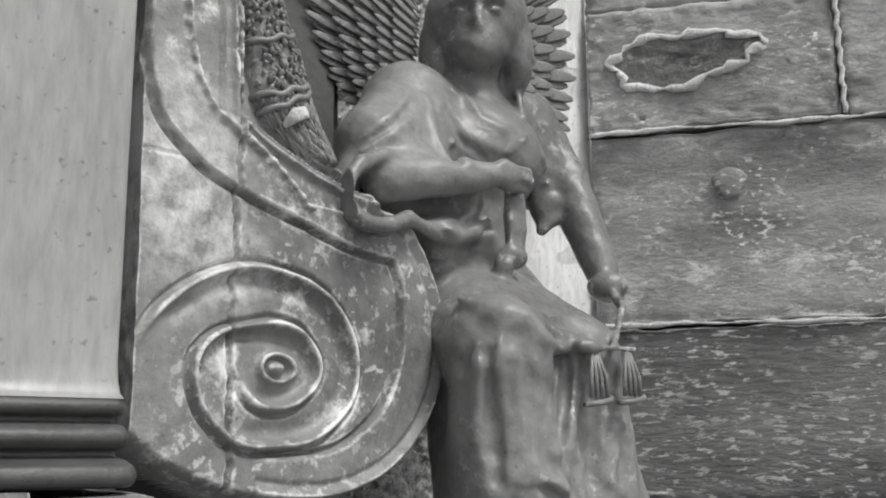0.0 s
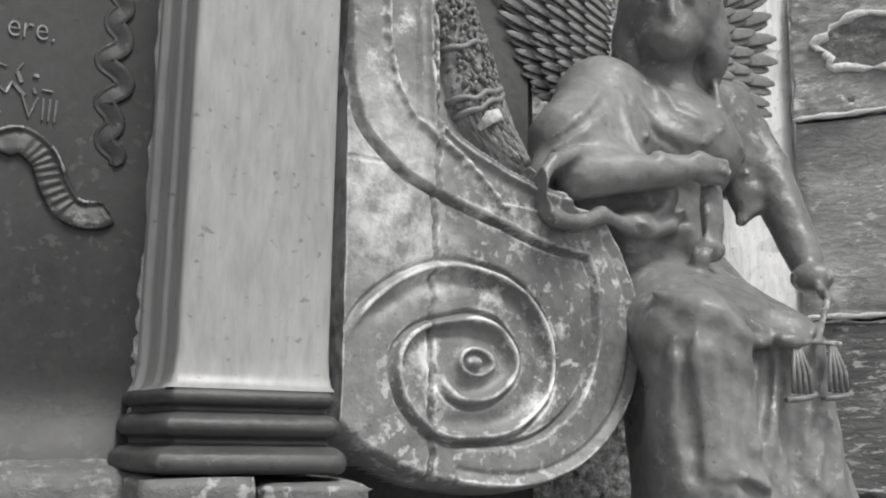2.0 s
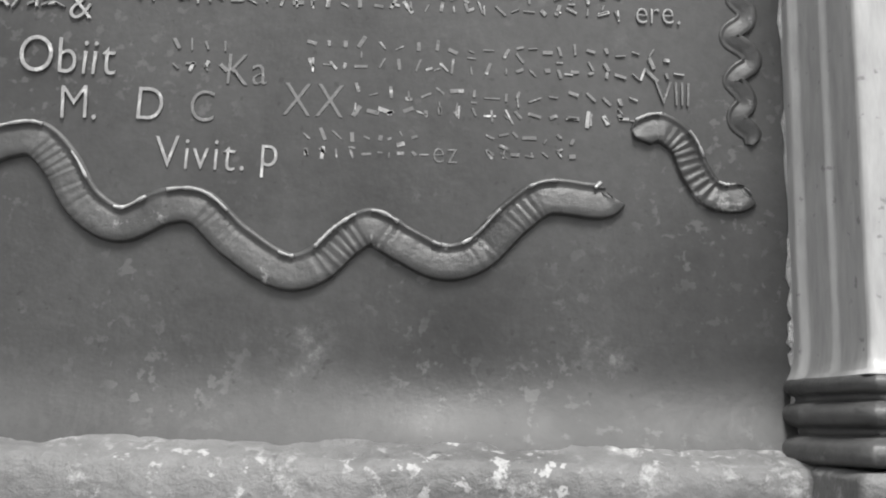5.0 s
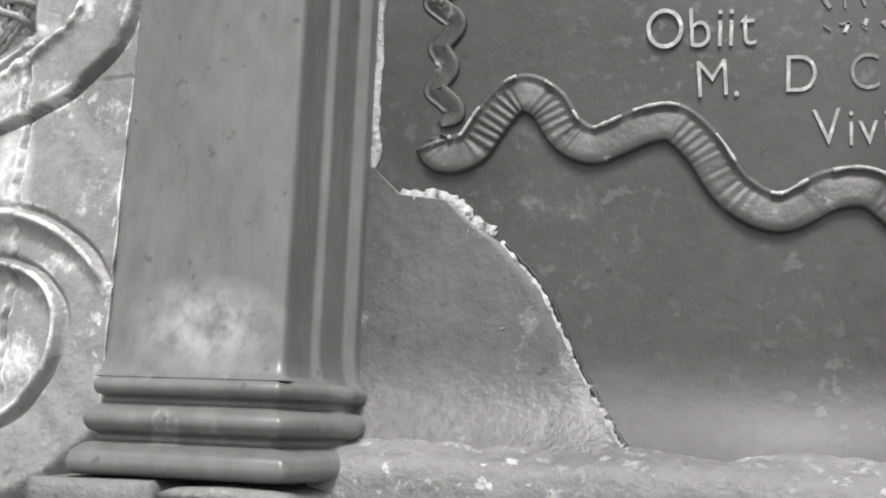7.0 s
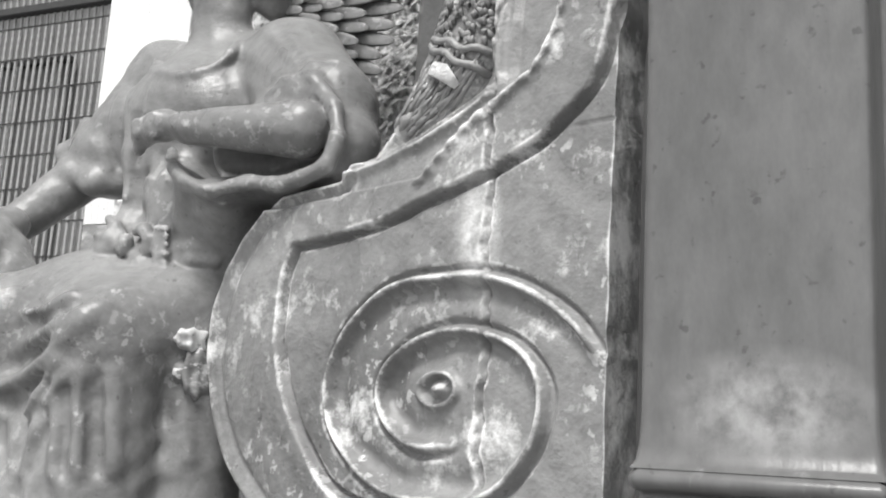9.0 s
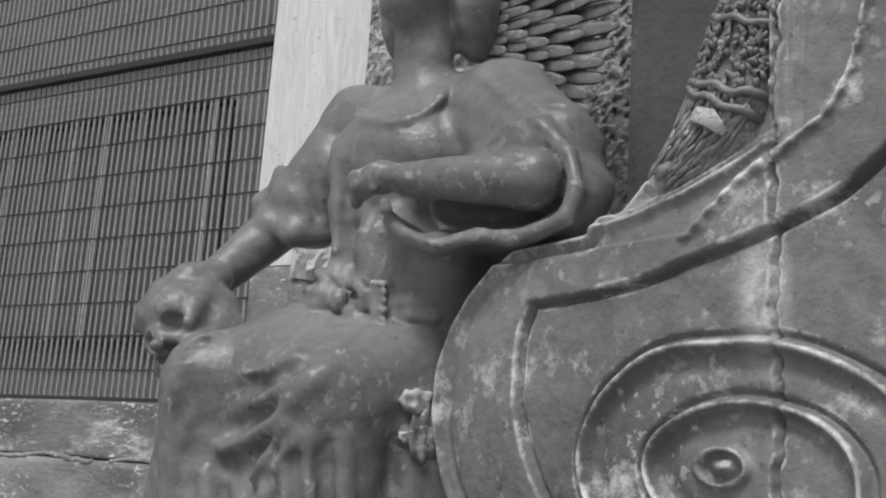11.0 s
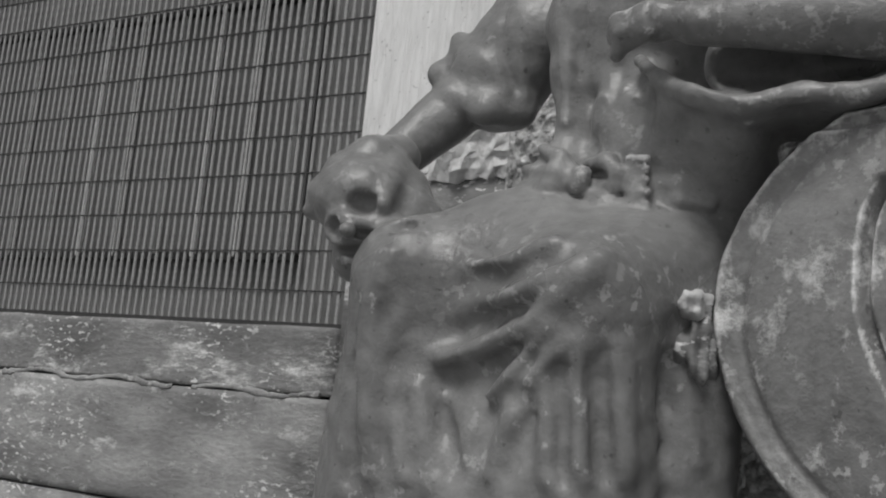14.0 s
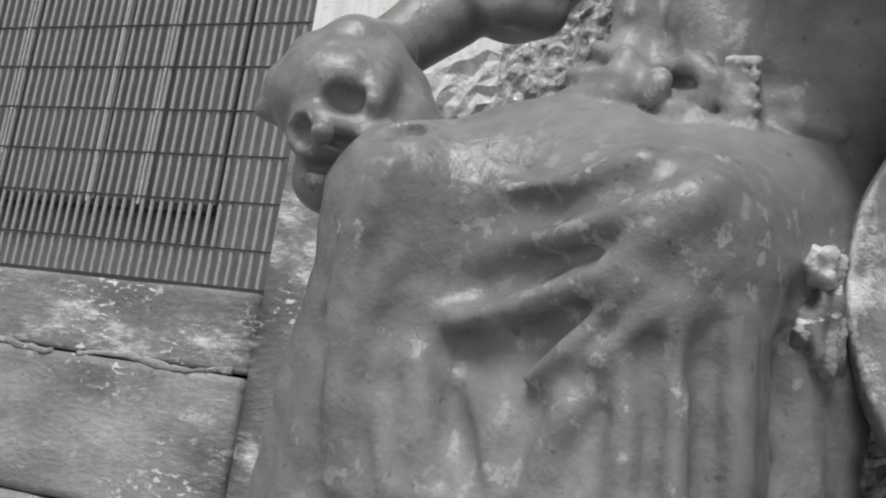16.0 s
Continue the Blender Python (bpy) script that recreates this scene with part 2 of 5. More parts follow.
def grille():
    g = thing("window_grille", "tall grey iron window grille with close upright bars", "grille", (GX, GY, 1.925))
    inv = Matrix.Translation((-GX, -GY, -1.925))
    upright = None
    for i in range(1, 92):
        x = -0.0345 * i + 0.012
        if upright is None:
            bm = bmesh.new()
            box(bm, (-0.0068, 0.050, 0.0), (0.0068, 0.057, 2.7), 0.002)
            upright = part("bar", bm, M_BAR, g)
            upright.matrix_local = Matrix.Rotation(TURN, 4, 'Z') @ Matrix.Translation((x, 0, 0))
        else:
            o = new("bar", upright.data)
            o.parent = g
            o.matrix_local = Matrix.Rotation(TURN, 4, 'Z') @ Matrix.Translation((x, 0, 0))
    for k in range(20):
        z = 0.135 * k + 0.12
        bm = bmesh.new()
        box(bm, (-3.3, 0.0455, z - 0.002), (0.0, 0.050, z + 0.002), 0.0, Matrix.Rotation(TURN, 4, 'Z'))
        part("cross_wire", bm, M_DARKBAR, g)
    for z, h in ((0.0, 0.012), (1.40, 0.016)):
        bm = bmesh.new()
        box(bm, (-3.3, 0.02, z - h), (0.0, 0.06, z + h), 0.003, Matrix.Rotation(TURN, 4, 'Z'))
        part("rail", bm, M_DARKBAR, g, "dark flat iron rail")
    return g


grille()

sill = thing("wall_left", "weathered stone wall with pale lime stains under the grille", "wall", kind="structure")
for k, (z0, z1, yy, mat) in enumerate([(1.704, 1.92, -0.02, M_SILL), (1.30, 1.70, -0.035, M_WALLSTONE), (0.0, 1.296, -0.035, M_WALLSTONE)]):
    for j in range(2):
        x1 = 0.0 - j * 3.2
        part("stone", rough_block((x1 - 3.19, yy, z0), (x1, 0.5, z1), 0.006, GM, 0.005, k * 7 + j), mat, sill, smooth=True)

# lime pointing in the bed joint, broken and uneven
rng = random.Random(8)
for x0, x1 in ((-3.2, -1.55), (-1.5, -0.62), (-0.55, 0.0)):
    n = int((x1 - x0) / 0.02)
    pts = [GM @ Vector((x0 + 0.02 * i, -0.030 - 0.006 * rng.random(), 1.700 + 0.010 * math.sin(i * 0.31 + x0) + 0.005 * rng.random())) for i in range(n)]
    v, f = tube(pts, [0.006 + 0.010 * rng.random() * abs(math.sin(i * 0.17 + x0)) for i in range(n)], 6, 0.6)
    mesh_object("lime_pointing", v, f, M_MORTAR, sill, "broken pale lime pointing")

# right-hand buttress of large ashlars, seen edge-on to the back wall
RM = Matrix.Translation((2.79, 0.64, 0)) @ Matrix.Rotation(radians(-50), 4, 'Z')
buttress = thing("wall_right", "weathered grey ashlar wall with broken faces and pale joints", "wall", kind="structure")
ROWS = [(0.0, 1.50, 0.0, [(0, 2.2)]), (1.50, 2.012, 0.0, [(0, 2.2)]), (2.024, 2.625, 0.012, [(0, 2.2)]), (2.635, 3.05, 0.0, [(0, 0.76), (0.775, 2.2)]), (3.06, 4.2, 0.03, [(0, 2.2)])]
for k, (z0, z1, yy, spans) in enumerate(ROWS):
    for x0, x1 in spans:
        part("ashlar", rough_block((x0, yy, z0), (x1, 0.6, z1), 0.014, RM, 0.008, 31 + k, 60), M_LOWSTONE if k == 1 else M_WALLSTONE, buttress, smooth=True)
for z in (2.018, 2.63):
    pts = [RM @ Vector((0.03 * i, -0.007 + 0.002 * math.sin(i * 1.7), z + 0.002 * math.sin(i * 0.9) + 0.004 * math.sin(i * 0.21))) for i in range(70)]
    v, f = tube(pts, [0.006 + 0.002 * math.sin(i * 2.3) + 0.003 * math.sin(i * 0.37) for i in range(70)], 6)
    mesh_object("mortar_joint", v, f, M_LIME, buttress, "pale lime mortar joint")
v, f = tube([RM @ Vector((0.768 + 0.004 * math.sin(i * 2.1), -0.006, 2.64 + 0.02 * i)) for i in range(22)], 0.008, 6)
mesh_object("mortar_joint", v, f, M_LIME, buttress)

# the broken oval hollow in the upper ashlar: a ragged lime rim round a dark hollowed face
rim = []
for i in range(49):
    a = 2 * math.pi * i / 48
    r = 1 + 0.10 * math.sin(3 * a + 1) + 0.07 * math.sin(7 * a) + 0.05 * math.sin(13 * a + 2)
    rim.append((0.30 + 0.225 * r * math.cos(a), 2.86 + 0.085 * r * math.sin(a) + 0.02 * math.cos(a)))
v, f = tube([RM @ Vector((x, -0.008, z)) for x, z in rim], [0.013 + 0.010 * math.sin(i * 1.9) * math.sin(i * 0.7) for i in range(49)], 6, 0.6)
mesh_object("lime_rim", v, f, M_LIME, buttress, "ragged white lime rim of the broken face")
verts, faces = [RM @ Vector((0.30, 0.012, 2.86))], []
for k in range(1, 7):
    for i in range(48):
        x, z = rim[i]
        s = k / 6
        verts.append(RM @ Vector((0.30 + (x - 0.30) * s, -0.007 - 0.010 * noise.noise(Vector((x * 14 * s, z * 14, k * 0.7))), 2.86 + (z - 2.86) * s)))
faces = [(0, 1 + i, 1 + (i + 1) % 48) for i in range(48)] + [(1 + (k - 1) * 48 + i, 1 + k * 48 + i, 1 + k * 48 + (i + 1) % 48, 1 + (k - 1) * 48 + (i + 1) % 48) for k in range(1, 6) for i in range(48)]
mesh_object("broken_face", verts, faces, M_BROKEN, buttress, "dark hollowed stone inside the rim")
for x, z, r in ((0.17, 2.68, 0.012), (0.63, 2.70, 0.013), (0.63, 2.84, 0.03), (0.42, 2.45, 0.05)):
    bm = bmesh.new()
    bmesh.ops.create_uvsphere(bm, u_segments=14, v_segments=8, radius=r)
    for w in bm.verts:
        w.co = RM @ (Vector((w.co.x * (1 + 0.2 * math.sin(w.co.z * 90)), w.co.y * 0.25, w.co.z)) + Vector((x, 0.002, z)))
    part("stone_plug", bm, M_BROKEN if r < 0.02 else M_WALLSTONE, buttress, smooth=True)

# ---------------------------------------------------------------- the monument
monument = thing("wall_monument", "large weathered stone epitaph monument with pilasters and scroll wings", "monument", (0, 0, 1.5))


def child(ob, parent):
    ob.parent = parent
    ob.matrix_parent_inverse = Matrix.Translation(-Vector(parent.location))
    return ob


bm = bmesh.new()
box(bm, (-1.02, 0.02, 0.0), (1.06, 1.25, 3.6))
child(part("core", bm, M_PANEL), monument)
bm = bmesh.new()
box(bm, (-1.80, 0.50, 0.0), (1.80, 1.24, 3.6), 0.03)
child(part("backing", bm, M_BACK, label="dark shaded stone backing"), monument)
bm = bmesh.new()
box(bm, (-2.75, -0.12, 0.0), (2.75, 1.2, 1.38), 0.02)
child(part("plinth", bm, M_LEDGE), monument)

# inscription panel: a fine sheet that sweeps forward into a cove at its foot, and the ledge under it
def panel_y(x, z):
    return 0.004 * math.sin(3 * x + 1) * math.sin(2.3 * z) - (0.050 * ((1.74 - z) / 0.13) ** 2 if z < 1.74 else 0.0)


NX, NZ = 120, 190
xs, zs = np.linspace(-0.745, 0.80, NX), np.linspace(1.60, 3.4, NZ)
verts = [(x, panel_y(x, z), z) for z in zs for x in xs]
faces = [(j * NX + i, j * NX + i + 1, (j + 1) * NX + i + 1, (j + 1) * NX + i) for j in range(NZ - 1) for i in range(NX - 1)]
panel = child(mesh_object("inscription_panel", verts, faces, M_PANEL, label="dark slate panel with worn Latin lettering"), monument)
panel.matrix_parent_inverse, panel.matrix_basis = Matrix.Identity(4), Matrix.Translation((0, 0, -1.5))
prof = [(-0.046, 1.614), (-0.056, 1.608), (-0.074, 1.603), (-0.088, 1.597), (-0.104, 1.590), (-0.112, 1.575), (-0.114, 1.555), (-0.112, 1.52), (-0.112, 1.48), (-0.112, 1.36)]
NX = 160
xs = np.linspace(-0.76, 0.82, NX)
verts = [(x, y - 0.002 + 0.007 * noise.noise(Vector((x * 6, z * 9, 3))) - 0.004 * noise.noise(Vector((x * 37, z * 60, 5))), z + 0.008 * noise.noise(Vector((x * 9, y * 20, 7))) + 0.004 * noise.noise(Vector((x * 41, y * 60, 9)))) for y, z in prof for x in xs]
faces = [(j * NX + i, (j + 1) * NX + i, (j + 1) * NX + i + 1, j * NX + i + 1) for j in range(len(prof) - 1) for i in range(NX - 1)]
child(mesh_object("ledge", verts, faces, M_LEDGE, label="pale chipped stone ledge"), monument)


def pilaster(x0, x1, inner, mat, tone, base_mat, low):
    """A shaft between x0 and x1, stepped back to the panel on its inner side, straight on its outer, on a moulded base."""
    side = 1 if x0 > 0 else -1
    face_in, face_out = (x0, x1) if side > 0 else (x1, x0)
    r = 0.006 * side
    # from the outer back corner round the front to the inner back corner
    plan = [(face_out, 0.12), (face_out, -0.184), (face_out - r, -0.19), (face_in + r, -0.19), (face_in, -0.184), (face_in, -0.105), (face_in - 0.35 * (face_in - inner), -0.10),
            (face_in - 0.5 * (face_in - inner), -0.035), (inner, -0.025), (inner, 0.03)]
    foot = [(face_out, 0.12), (face_out, -0.17), (face_out - 2 * r, -0.19), (face_in + 2 * r, -0.19), (face_in, -0.17), (face_in - 0.5 * (face_in - inner), -0.09), (inner, -0.07), (inner, 0.03)]

    def loop(outline, d, z):
        out = []
        for x, y in outline:
            near_out = abs(x - face_out) < abs(x - face_in)
            out.append((x + side * d * (0.4 if near_out else -0.8), y - d if y < -0.1 else y, z))
        return out

    levels = [(0.0, 3.4), (0.0, 2.6), (0.0, 1.9), (0.0, 1.765), (0.003, 1.738), (0.008, 1.722), (0.016, 1.714)]
    base = [(0.014, 1.714), (0.020, 1.711), (0.024, 1.703), (0.020, 1.694), (0.006, 1.690), (0.006, 1.682), (0.022, 1.678), (0.032, 1.669), (0.033, 1.659), (0.026, 1.650), (0.010, 1.646),
            (0.010, 1.637), (0.03, 1.633), (0.046, 1.624), (0.050, 1.612), (0.047, 1.602), (0.037, 1.598), (0.03, 1.597)]
    p = None
    for name, lev, outline in (("pilaster", levels, plan), ("base_moulding", base, foot)):
        n = len(outline)
        vs = [q for d, z in lev for q in loop(outline, d, z - (low if z < 1.8 else 0.0))]
        fs = [(j * n + i, (j + 1) * n + i, (j + 1) * n + i + 1, j * n + i + 1) for j in range(len(lev) - 1) for i in range(n - 1)]
        if side < 0:
            fs = [f[::-1] for f in fs]
        ob = mesh_object(name, vs, fs, mat if p is None else base_mat, label=tone if p is None else "")
        md = ob.modifiers.new("soft", 'BEVEL')
        md.width, md.segments, md.limit_method, md.angle_limit = 0.004, 2, 'ANGLE', radians(35)
        if p is None:
            p = child(ob, monument)
            p.matrix_parent_inverse, p.matrix_basis = Matrix.Identity(4), Matrix.Translation((0, 0, -1.5))
        else:
            ob.parent = p
    w = (x1 - x0 + 0.10) / 2
    for k in range(2):
        a = x0 - 0.05 + k * w
        part("plinth_stone", rough_block((a, -0.255, 1.40), (a + w - 0.004, 0.0, 1.594 - low - 0.006 * k), 0.014, Matrix(), 0.005, 5 + k), M_LEDGE, p, smooth=True)


pilaster(-1.008, -0.772, -0.738, M_PILASTER, "smooth glossy grey stone pilaster with a pale lichen patch and painted sheen", M_PILASTER, 0.036)
pilaster(0.812, 1.036, 0.787, M_PALE, "smooth pale grey stone pilaster", M_BASE, 0.0)


# ---------------------------------------------------------------- scroll wings
def seg_dist(U, Z, pts):
    """Distance to a polyline, and which side of it (positive to its left)."""
    best, side = np.full(U.shape, 9.0), np.zeros(U.shape)
    for (a, b), (c, d) in zip(pts[:-1], pts[1:]):
        du, dz = c - a, d - b
        t = np.clip(((U - a) * du + (Z - b) * dz) / (du * du + dz * dz), 0, 1)
        q = np.hypot(U - a - t * du, Z - b - t * dz)
        s = np.sign(du * (Z - b) - dz * (U - a))
        take = q < best
        best, side = np.where(take, q, best), np.where(take, s, side)
    return best, side


def step(x):
    x = np.clip(x, 0, 1)
    return x * x * (3 - 2 * x)


WING = radians(13.5)


def wing_point(side, u, z, h=0.0):
    """World place of a point on a scroll wing: u outwards from the pilaster, h out of its face."""
    return Vector((side * (1.06 + u * math.cos(WING) + h * math.sin(WING)), -0.012 + u * math.sin(WING) - h * math.cos(WING), z))


def relief_line(U, Z, ctrl, steps=6):
    """Distance to a smooth line through the control points, and its side."""
    return seg_dist(U, Z, [(p.x, p.y) for p in smooth_line([(u, z, 0) for u, z in ctrl], steps)])


TAIL_EDGE = ((0.60, 2.135), (0.52, 2.197), (0.465, 2.279), (0.434, 2.353), (0.388, 2.435), (0.343, 2.497), (0.30, 2.57), (0.26, 2.70), (0.24, 2.86))


def scroll_wing(side, reach, corner, seam, eye_u, eye_z, drop, turns):
    """A scroll slab: a broad spiral below, a fluted tail with a sheaf bed above. drop: how low the spiral's band reaches."""
    du = 0.0036
    us, zs = np.arange(0.056, reach + 0.03, du), np.arange(1.49, 2.85, du)
    U, Z = np.meshgrid(us, zs)
    # outline: a broad oval below, a tapering tail above
    a = np.where(U < 0.42, 0.50, reach - 0.42)
    oval = 1 - np.sqrt(((U - 0.42) / a) ** 2 + ((Z - 1.87) / np.where(Z > 1.87, 0.36, 0.325 + 2 * drop)) ** 2)
    tz, tu = [p[1] for p in TAIL_EDGE], [p[0] for p in TAIL_EDGE]
    tail = np.where(Z > 2.135, (np.interp(Z, tz, tu) - U) * 0.75, np.minimum((corner + 0.062 - U) * 0.8, 2.135 + 0.02 * np.clip((0.62 - U) / 0.1, 0, 1) - Z))
    inside = np.where(Z > 1.87, np.maximum(np.where(Z > 1.95, tail, -1), oval * 0.34), oval * 0.34)
    inside = np.where((Z > 1.75) & (U < 0.3), np.maximum(inside, np.minimum(tail, 0.2)), inside)
    inside = np.where(U > 0.3, np.minimum(inside, np.interp(U, [0.3, 0.465, 0.52, 0.60, 1.1], [2.9, 2.30, 2.215, 2.145, 2.145]) - Z), inside)
    hgt = 0.018 * np.clip(1 - ((U - eye_u) / 0.6) ** 2 - ((Z - eye_z) / 0.7) ** 2, 0, 1)
    # the band along the outer edge, marked off by a groove with a sharp corner
    c = corner
    tail_line = [(p.x, p.y) for p in smooth_line([(0.046, 2.86, 0), (0.052, 2.401, 0), (0.056, 2.304, 0), (0.072, 2.217, 0), (0.108, 2.165, 0), (0.169, 2.122, 0), (0.24, 2.094, 0), (0.311, 2.074, 0),
                                                  (0.394, 2.057, 0), (0.482, 2.036, 0), (0.56 + (c - 0.64) * 0.4, 2.024, 0), (c, 2.021, 0)], 5)]
    low = [(p.x, p.y) for p in smooth_line([(c, 2.021, 0), (c + 0.020, 1.972, 0), (c + 0.026, 1.891, 0), (c + 0.012, 1.821, 0), (c - 0.03, 1.74, 0), (c - 0.08, 1.695 - 0.3 * drop, 0),
                                            (c - 0.155, 1.655 - 0.8 * drop, 0), (c - 0.25, 1.642 - drop, 0), (c - 0.37, 1.640 - drop, 0)], 5)]
    d, s = seg_dist(U, Z, tail_line + low[1:])
    fade = np.maximum(step((U - 0.26) / 0.12), step((Z - 1.95) * 40))
    hgt += np.where(s > 0, 0.013 * step(d / 0.010), 0.0) * fade - 0.016 * np.exp(-(d / 0.0045) ** 2) * fade
    # the tail: a crusted ridge, then a sunk flute, then the bed of the sheaf
    d2, s2 = relief_line(U, Z, [(0.125, 2.86), (0.133, 2.428), (0.143, 2.329), (0.177, 2.243), (0.235, 2.204), (0.309, 2.166), (0.365, 2.122), (0.437, 2.062)])
    jag = 0.004 * np.sin(U * 140) * np.sin(Z * 170)
    hgt += 0.010 * np.exp(-((d2 + jag) / 0.007) ** 2) * (Z > 2.09)
    above = (s2 > 0) & (Z > 2.10)
    hgt -= np.where(above, 0.020 * step(d2 / 0.022), 0.0) * np.where(U < seam - 0.03, 1.3, 0.55)
    d3, s3 = relief_line(U, Z, [(seam, 2.86), (seam, 2.28), (0.267, 2.227), (0.335, 2.193), (0.421, 2.166), (0.512, 2.146), (0.60, 2.138)])
    hgt += np.where(U > seam - 0.05, 0.013 * np.exp(-((d3 - 0.006) / 0.008) ** 2) - 0.014 * np.exp(-((d3 + 0.004) / 0.004) ** 2), 0) * (Z > 2.1)
    hgt -= np.where((s3 > 0) & (Z > 2.13) & (U > seam), 0.030 * step(d3 / 0.02), 0.0)
    # the spiral: a rounded ridge with a narrow quirk outside it and a hollow flute within, winding in to the eye
    dx, dz = U - eye_u, Z - eye_z
    rho, ang = np.hypot(dx, dz), (np.arctan2(dx, dz) % (2 * math.pi)) / (2 * math.pi)
    curve = smooth_line([((k - 2) / 8, r, 0) for k, r in enumerate(turns)], 6)
    when, radii = [p.x for p in curve], [p.y for p in curve]
    deep = np.zeros_like(rho)
    for k in (-1, 0, 1, 2, 3):
        R = np.interp(ang + k, when, radii, left=9, right=-9)
        last = step((when[-1] - ang - k) * 5) * step((ang + k + 0.25) * 14)
        q = rho - R
        bead = 0.014 * np.exp(-(q / 0.0085) ** 2) - 0.012 * np.exp(-((q - 0.0135) / 0.0045) ** 2) - 0.007 * np.exp(-((q + 0.026) / 0.016) ** 2)
        hgt += np.where((R > 0) & (R < 1), bead * last, 0)
        deep += np.where((R > 0) & (R < 1), step(-q / 0.02) * step((ang + k + 0.25) * 3) * step((when[-1] - ang - k) * 3), 0)
    hgt -= 0.005 * deep
    lens = np.hypot(dx * 0.78, dz * 1.3)
    hgt += 0.018 * np.exp(-(lens / 0.011) ** 2) + 0.012 * np.exp(-((lens - 0.032) / 0.005) ** 2) - 0.006 * np.exp(-((lens - 0.021) / 0.005) ** 2)
    wob = 0.003 * np.sin(Z * 23) + 0.002 * np.sin(Z * 90) + 0.0012 * np.sin(Z * 210)
    hgt -= 0.020 * np.exp(-((U - seam - wob) / 0.0036) ** 2)
    hgt += 0.004 * step((U - seam - wob) / 0.004)
    hgt += 0.0022 * np.sin(U * 31 + 3 * np.sin(Z * 17)) * np.sin(Z * 27 + 2 * np.sin(U * 23))
    e = np.clip(inside / 0.026, 0, 1)
    hgt -= 0.13 * (1 - np.sqrt(1 - (1 - e) ** 2))
    hgt += (0.008 * np.exp(-((inside - 0.024) / 0.008) ** 2) - 0.005 * np.exp(-((inside - 0.044) / 0.005) ** 2)) * (U > 0.3)
    keep = inside > 0
    index = np.full(U.shape, -1)
    index[keep] = np.arange(keep.sum())
    rows, cols = np.where(keep)
    verts = [wing_point(side, U[r, c], Z[r, c], hgt[r, c]) for r, c in zip(rows, cols)]
    q = np.stack([index[:-1, :-1], index[:-1, 1:], index[1:, 1:], index[1:, :-1]], -1).reshape(-1, 4)
    q = q[(q >= 0).all(1)]
    # the cut edge towards the pilaster
    rim = [index[r, 0] for r in range(len(zs)) if index[r, 0] >= 0]
    n = len(verts)
    m = len(rim)
    verts += [verts[k].copy() for k in rim] + [verts[k] + Vector((0, 0.12, 0)) for k in rim]
    back = [(n + i, n + i + 1, n + m + i + 1, n + m + i) for i in range(m - 1)]
    q = np.concatenate([q, np.array(back)])
    if side < 0:
        q = q[:, ::-1]
    ob = mesh_object("scroll_wing", verts, q, M_VOLUTE, label="carved stone scroll with a spiral volute and pale crust")
    # the sunk strip between pilaster and scroll
    bm = bmesh.new()
    box(bm, (min(side * 0.99, side * 1.14), 0.10, 1.5), (max(side * 0.99, side * 1.14), 0.2, 3.3), 0.003)
    child(part("sunk_strip", bm, M_PILASTER), monument)
    return child(ob, monument)


scroll_wing(1, 0.815, 0.640, 0.246, 0.346, 1.791, 0.0,
            [0.295, 0.21, 0.171, 0.18, 0.191, 0.154, 0.135, 0.165, 0.177, 0.096, 0.078, 0.085, 0.097, 0.075, 0.07, 0.081, 0.087])
scroll_wing(-1, 1.005, 0.722, 0.270, 0.352, 1.772, 0.045,
            [0.307, 0.204, 0.165, 0.202, 0.249, 0.189, 0.158, 0.184, 0.196, 0.113, 0.083, 0.091, 0.125, 0.101, 0.082, 0.09])
# ---------------------------------------------------------------- carved figures: a smooth field of rounded solids, meshed on a grid
def cap(P, a, b, ra, rb):
    a, b = np.asarray(a, np.float32), np.asarray(b, np.float32)
    d = b - a
    t = np.clip((P - a) @ d / (d @ d), 0, 1)
    q = P - a - t[..., None] * d
    return np.sqrt((q * q).sum(-1)) - (ra + (rb - ra) * t)


def egg(P, c, r):
    q = (P - np.asarray(c, np.float32)) / np.asarray(r, np.float32)
    k = np.sqrt((q * q).sum(-1))
    g = q / np.asarray(r, np.float32)
    return k * (k - 1) / (np.sqrt((g * g).sum(-1)) + 1e-6)


def blend(a, b, k):
    h = np.clip(0.5 + 0.5 * (b - a) / k, 0, 1)
    return b + (a - b) * h - k * h * (1 - h)


def chain(P, f, pts, radii, k):
    lo, hi = float(P[..., 0].min()) - 0.02 - k, float(P[..., 0].max()) + 0.02 + k
    for i in range(len(pts) - 1):
        r = max(radii[i], radii[i + 1])
        if max(pts[i][0], pts[i + 1][0]) + r > lo and min(pts[i][0], pts[i + 1][0]) - r < hi:
            f = blend(f, cap(P, pts[i], pts[i + 1], radii[i], radii[i + 1]), k)
    return f


def cut(f, g, k):
    return -blend(-f, g, k)


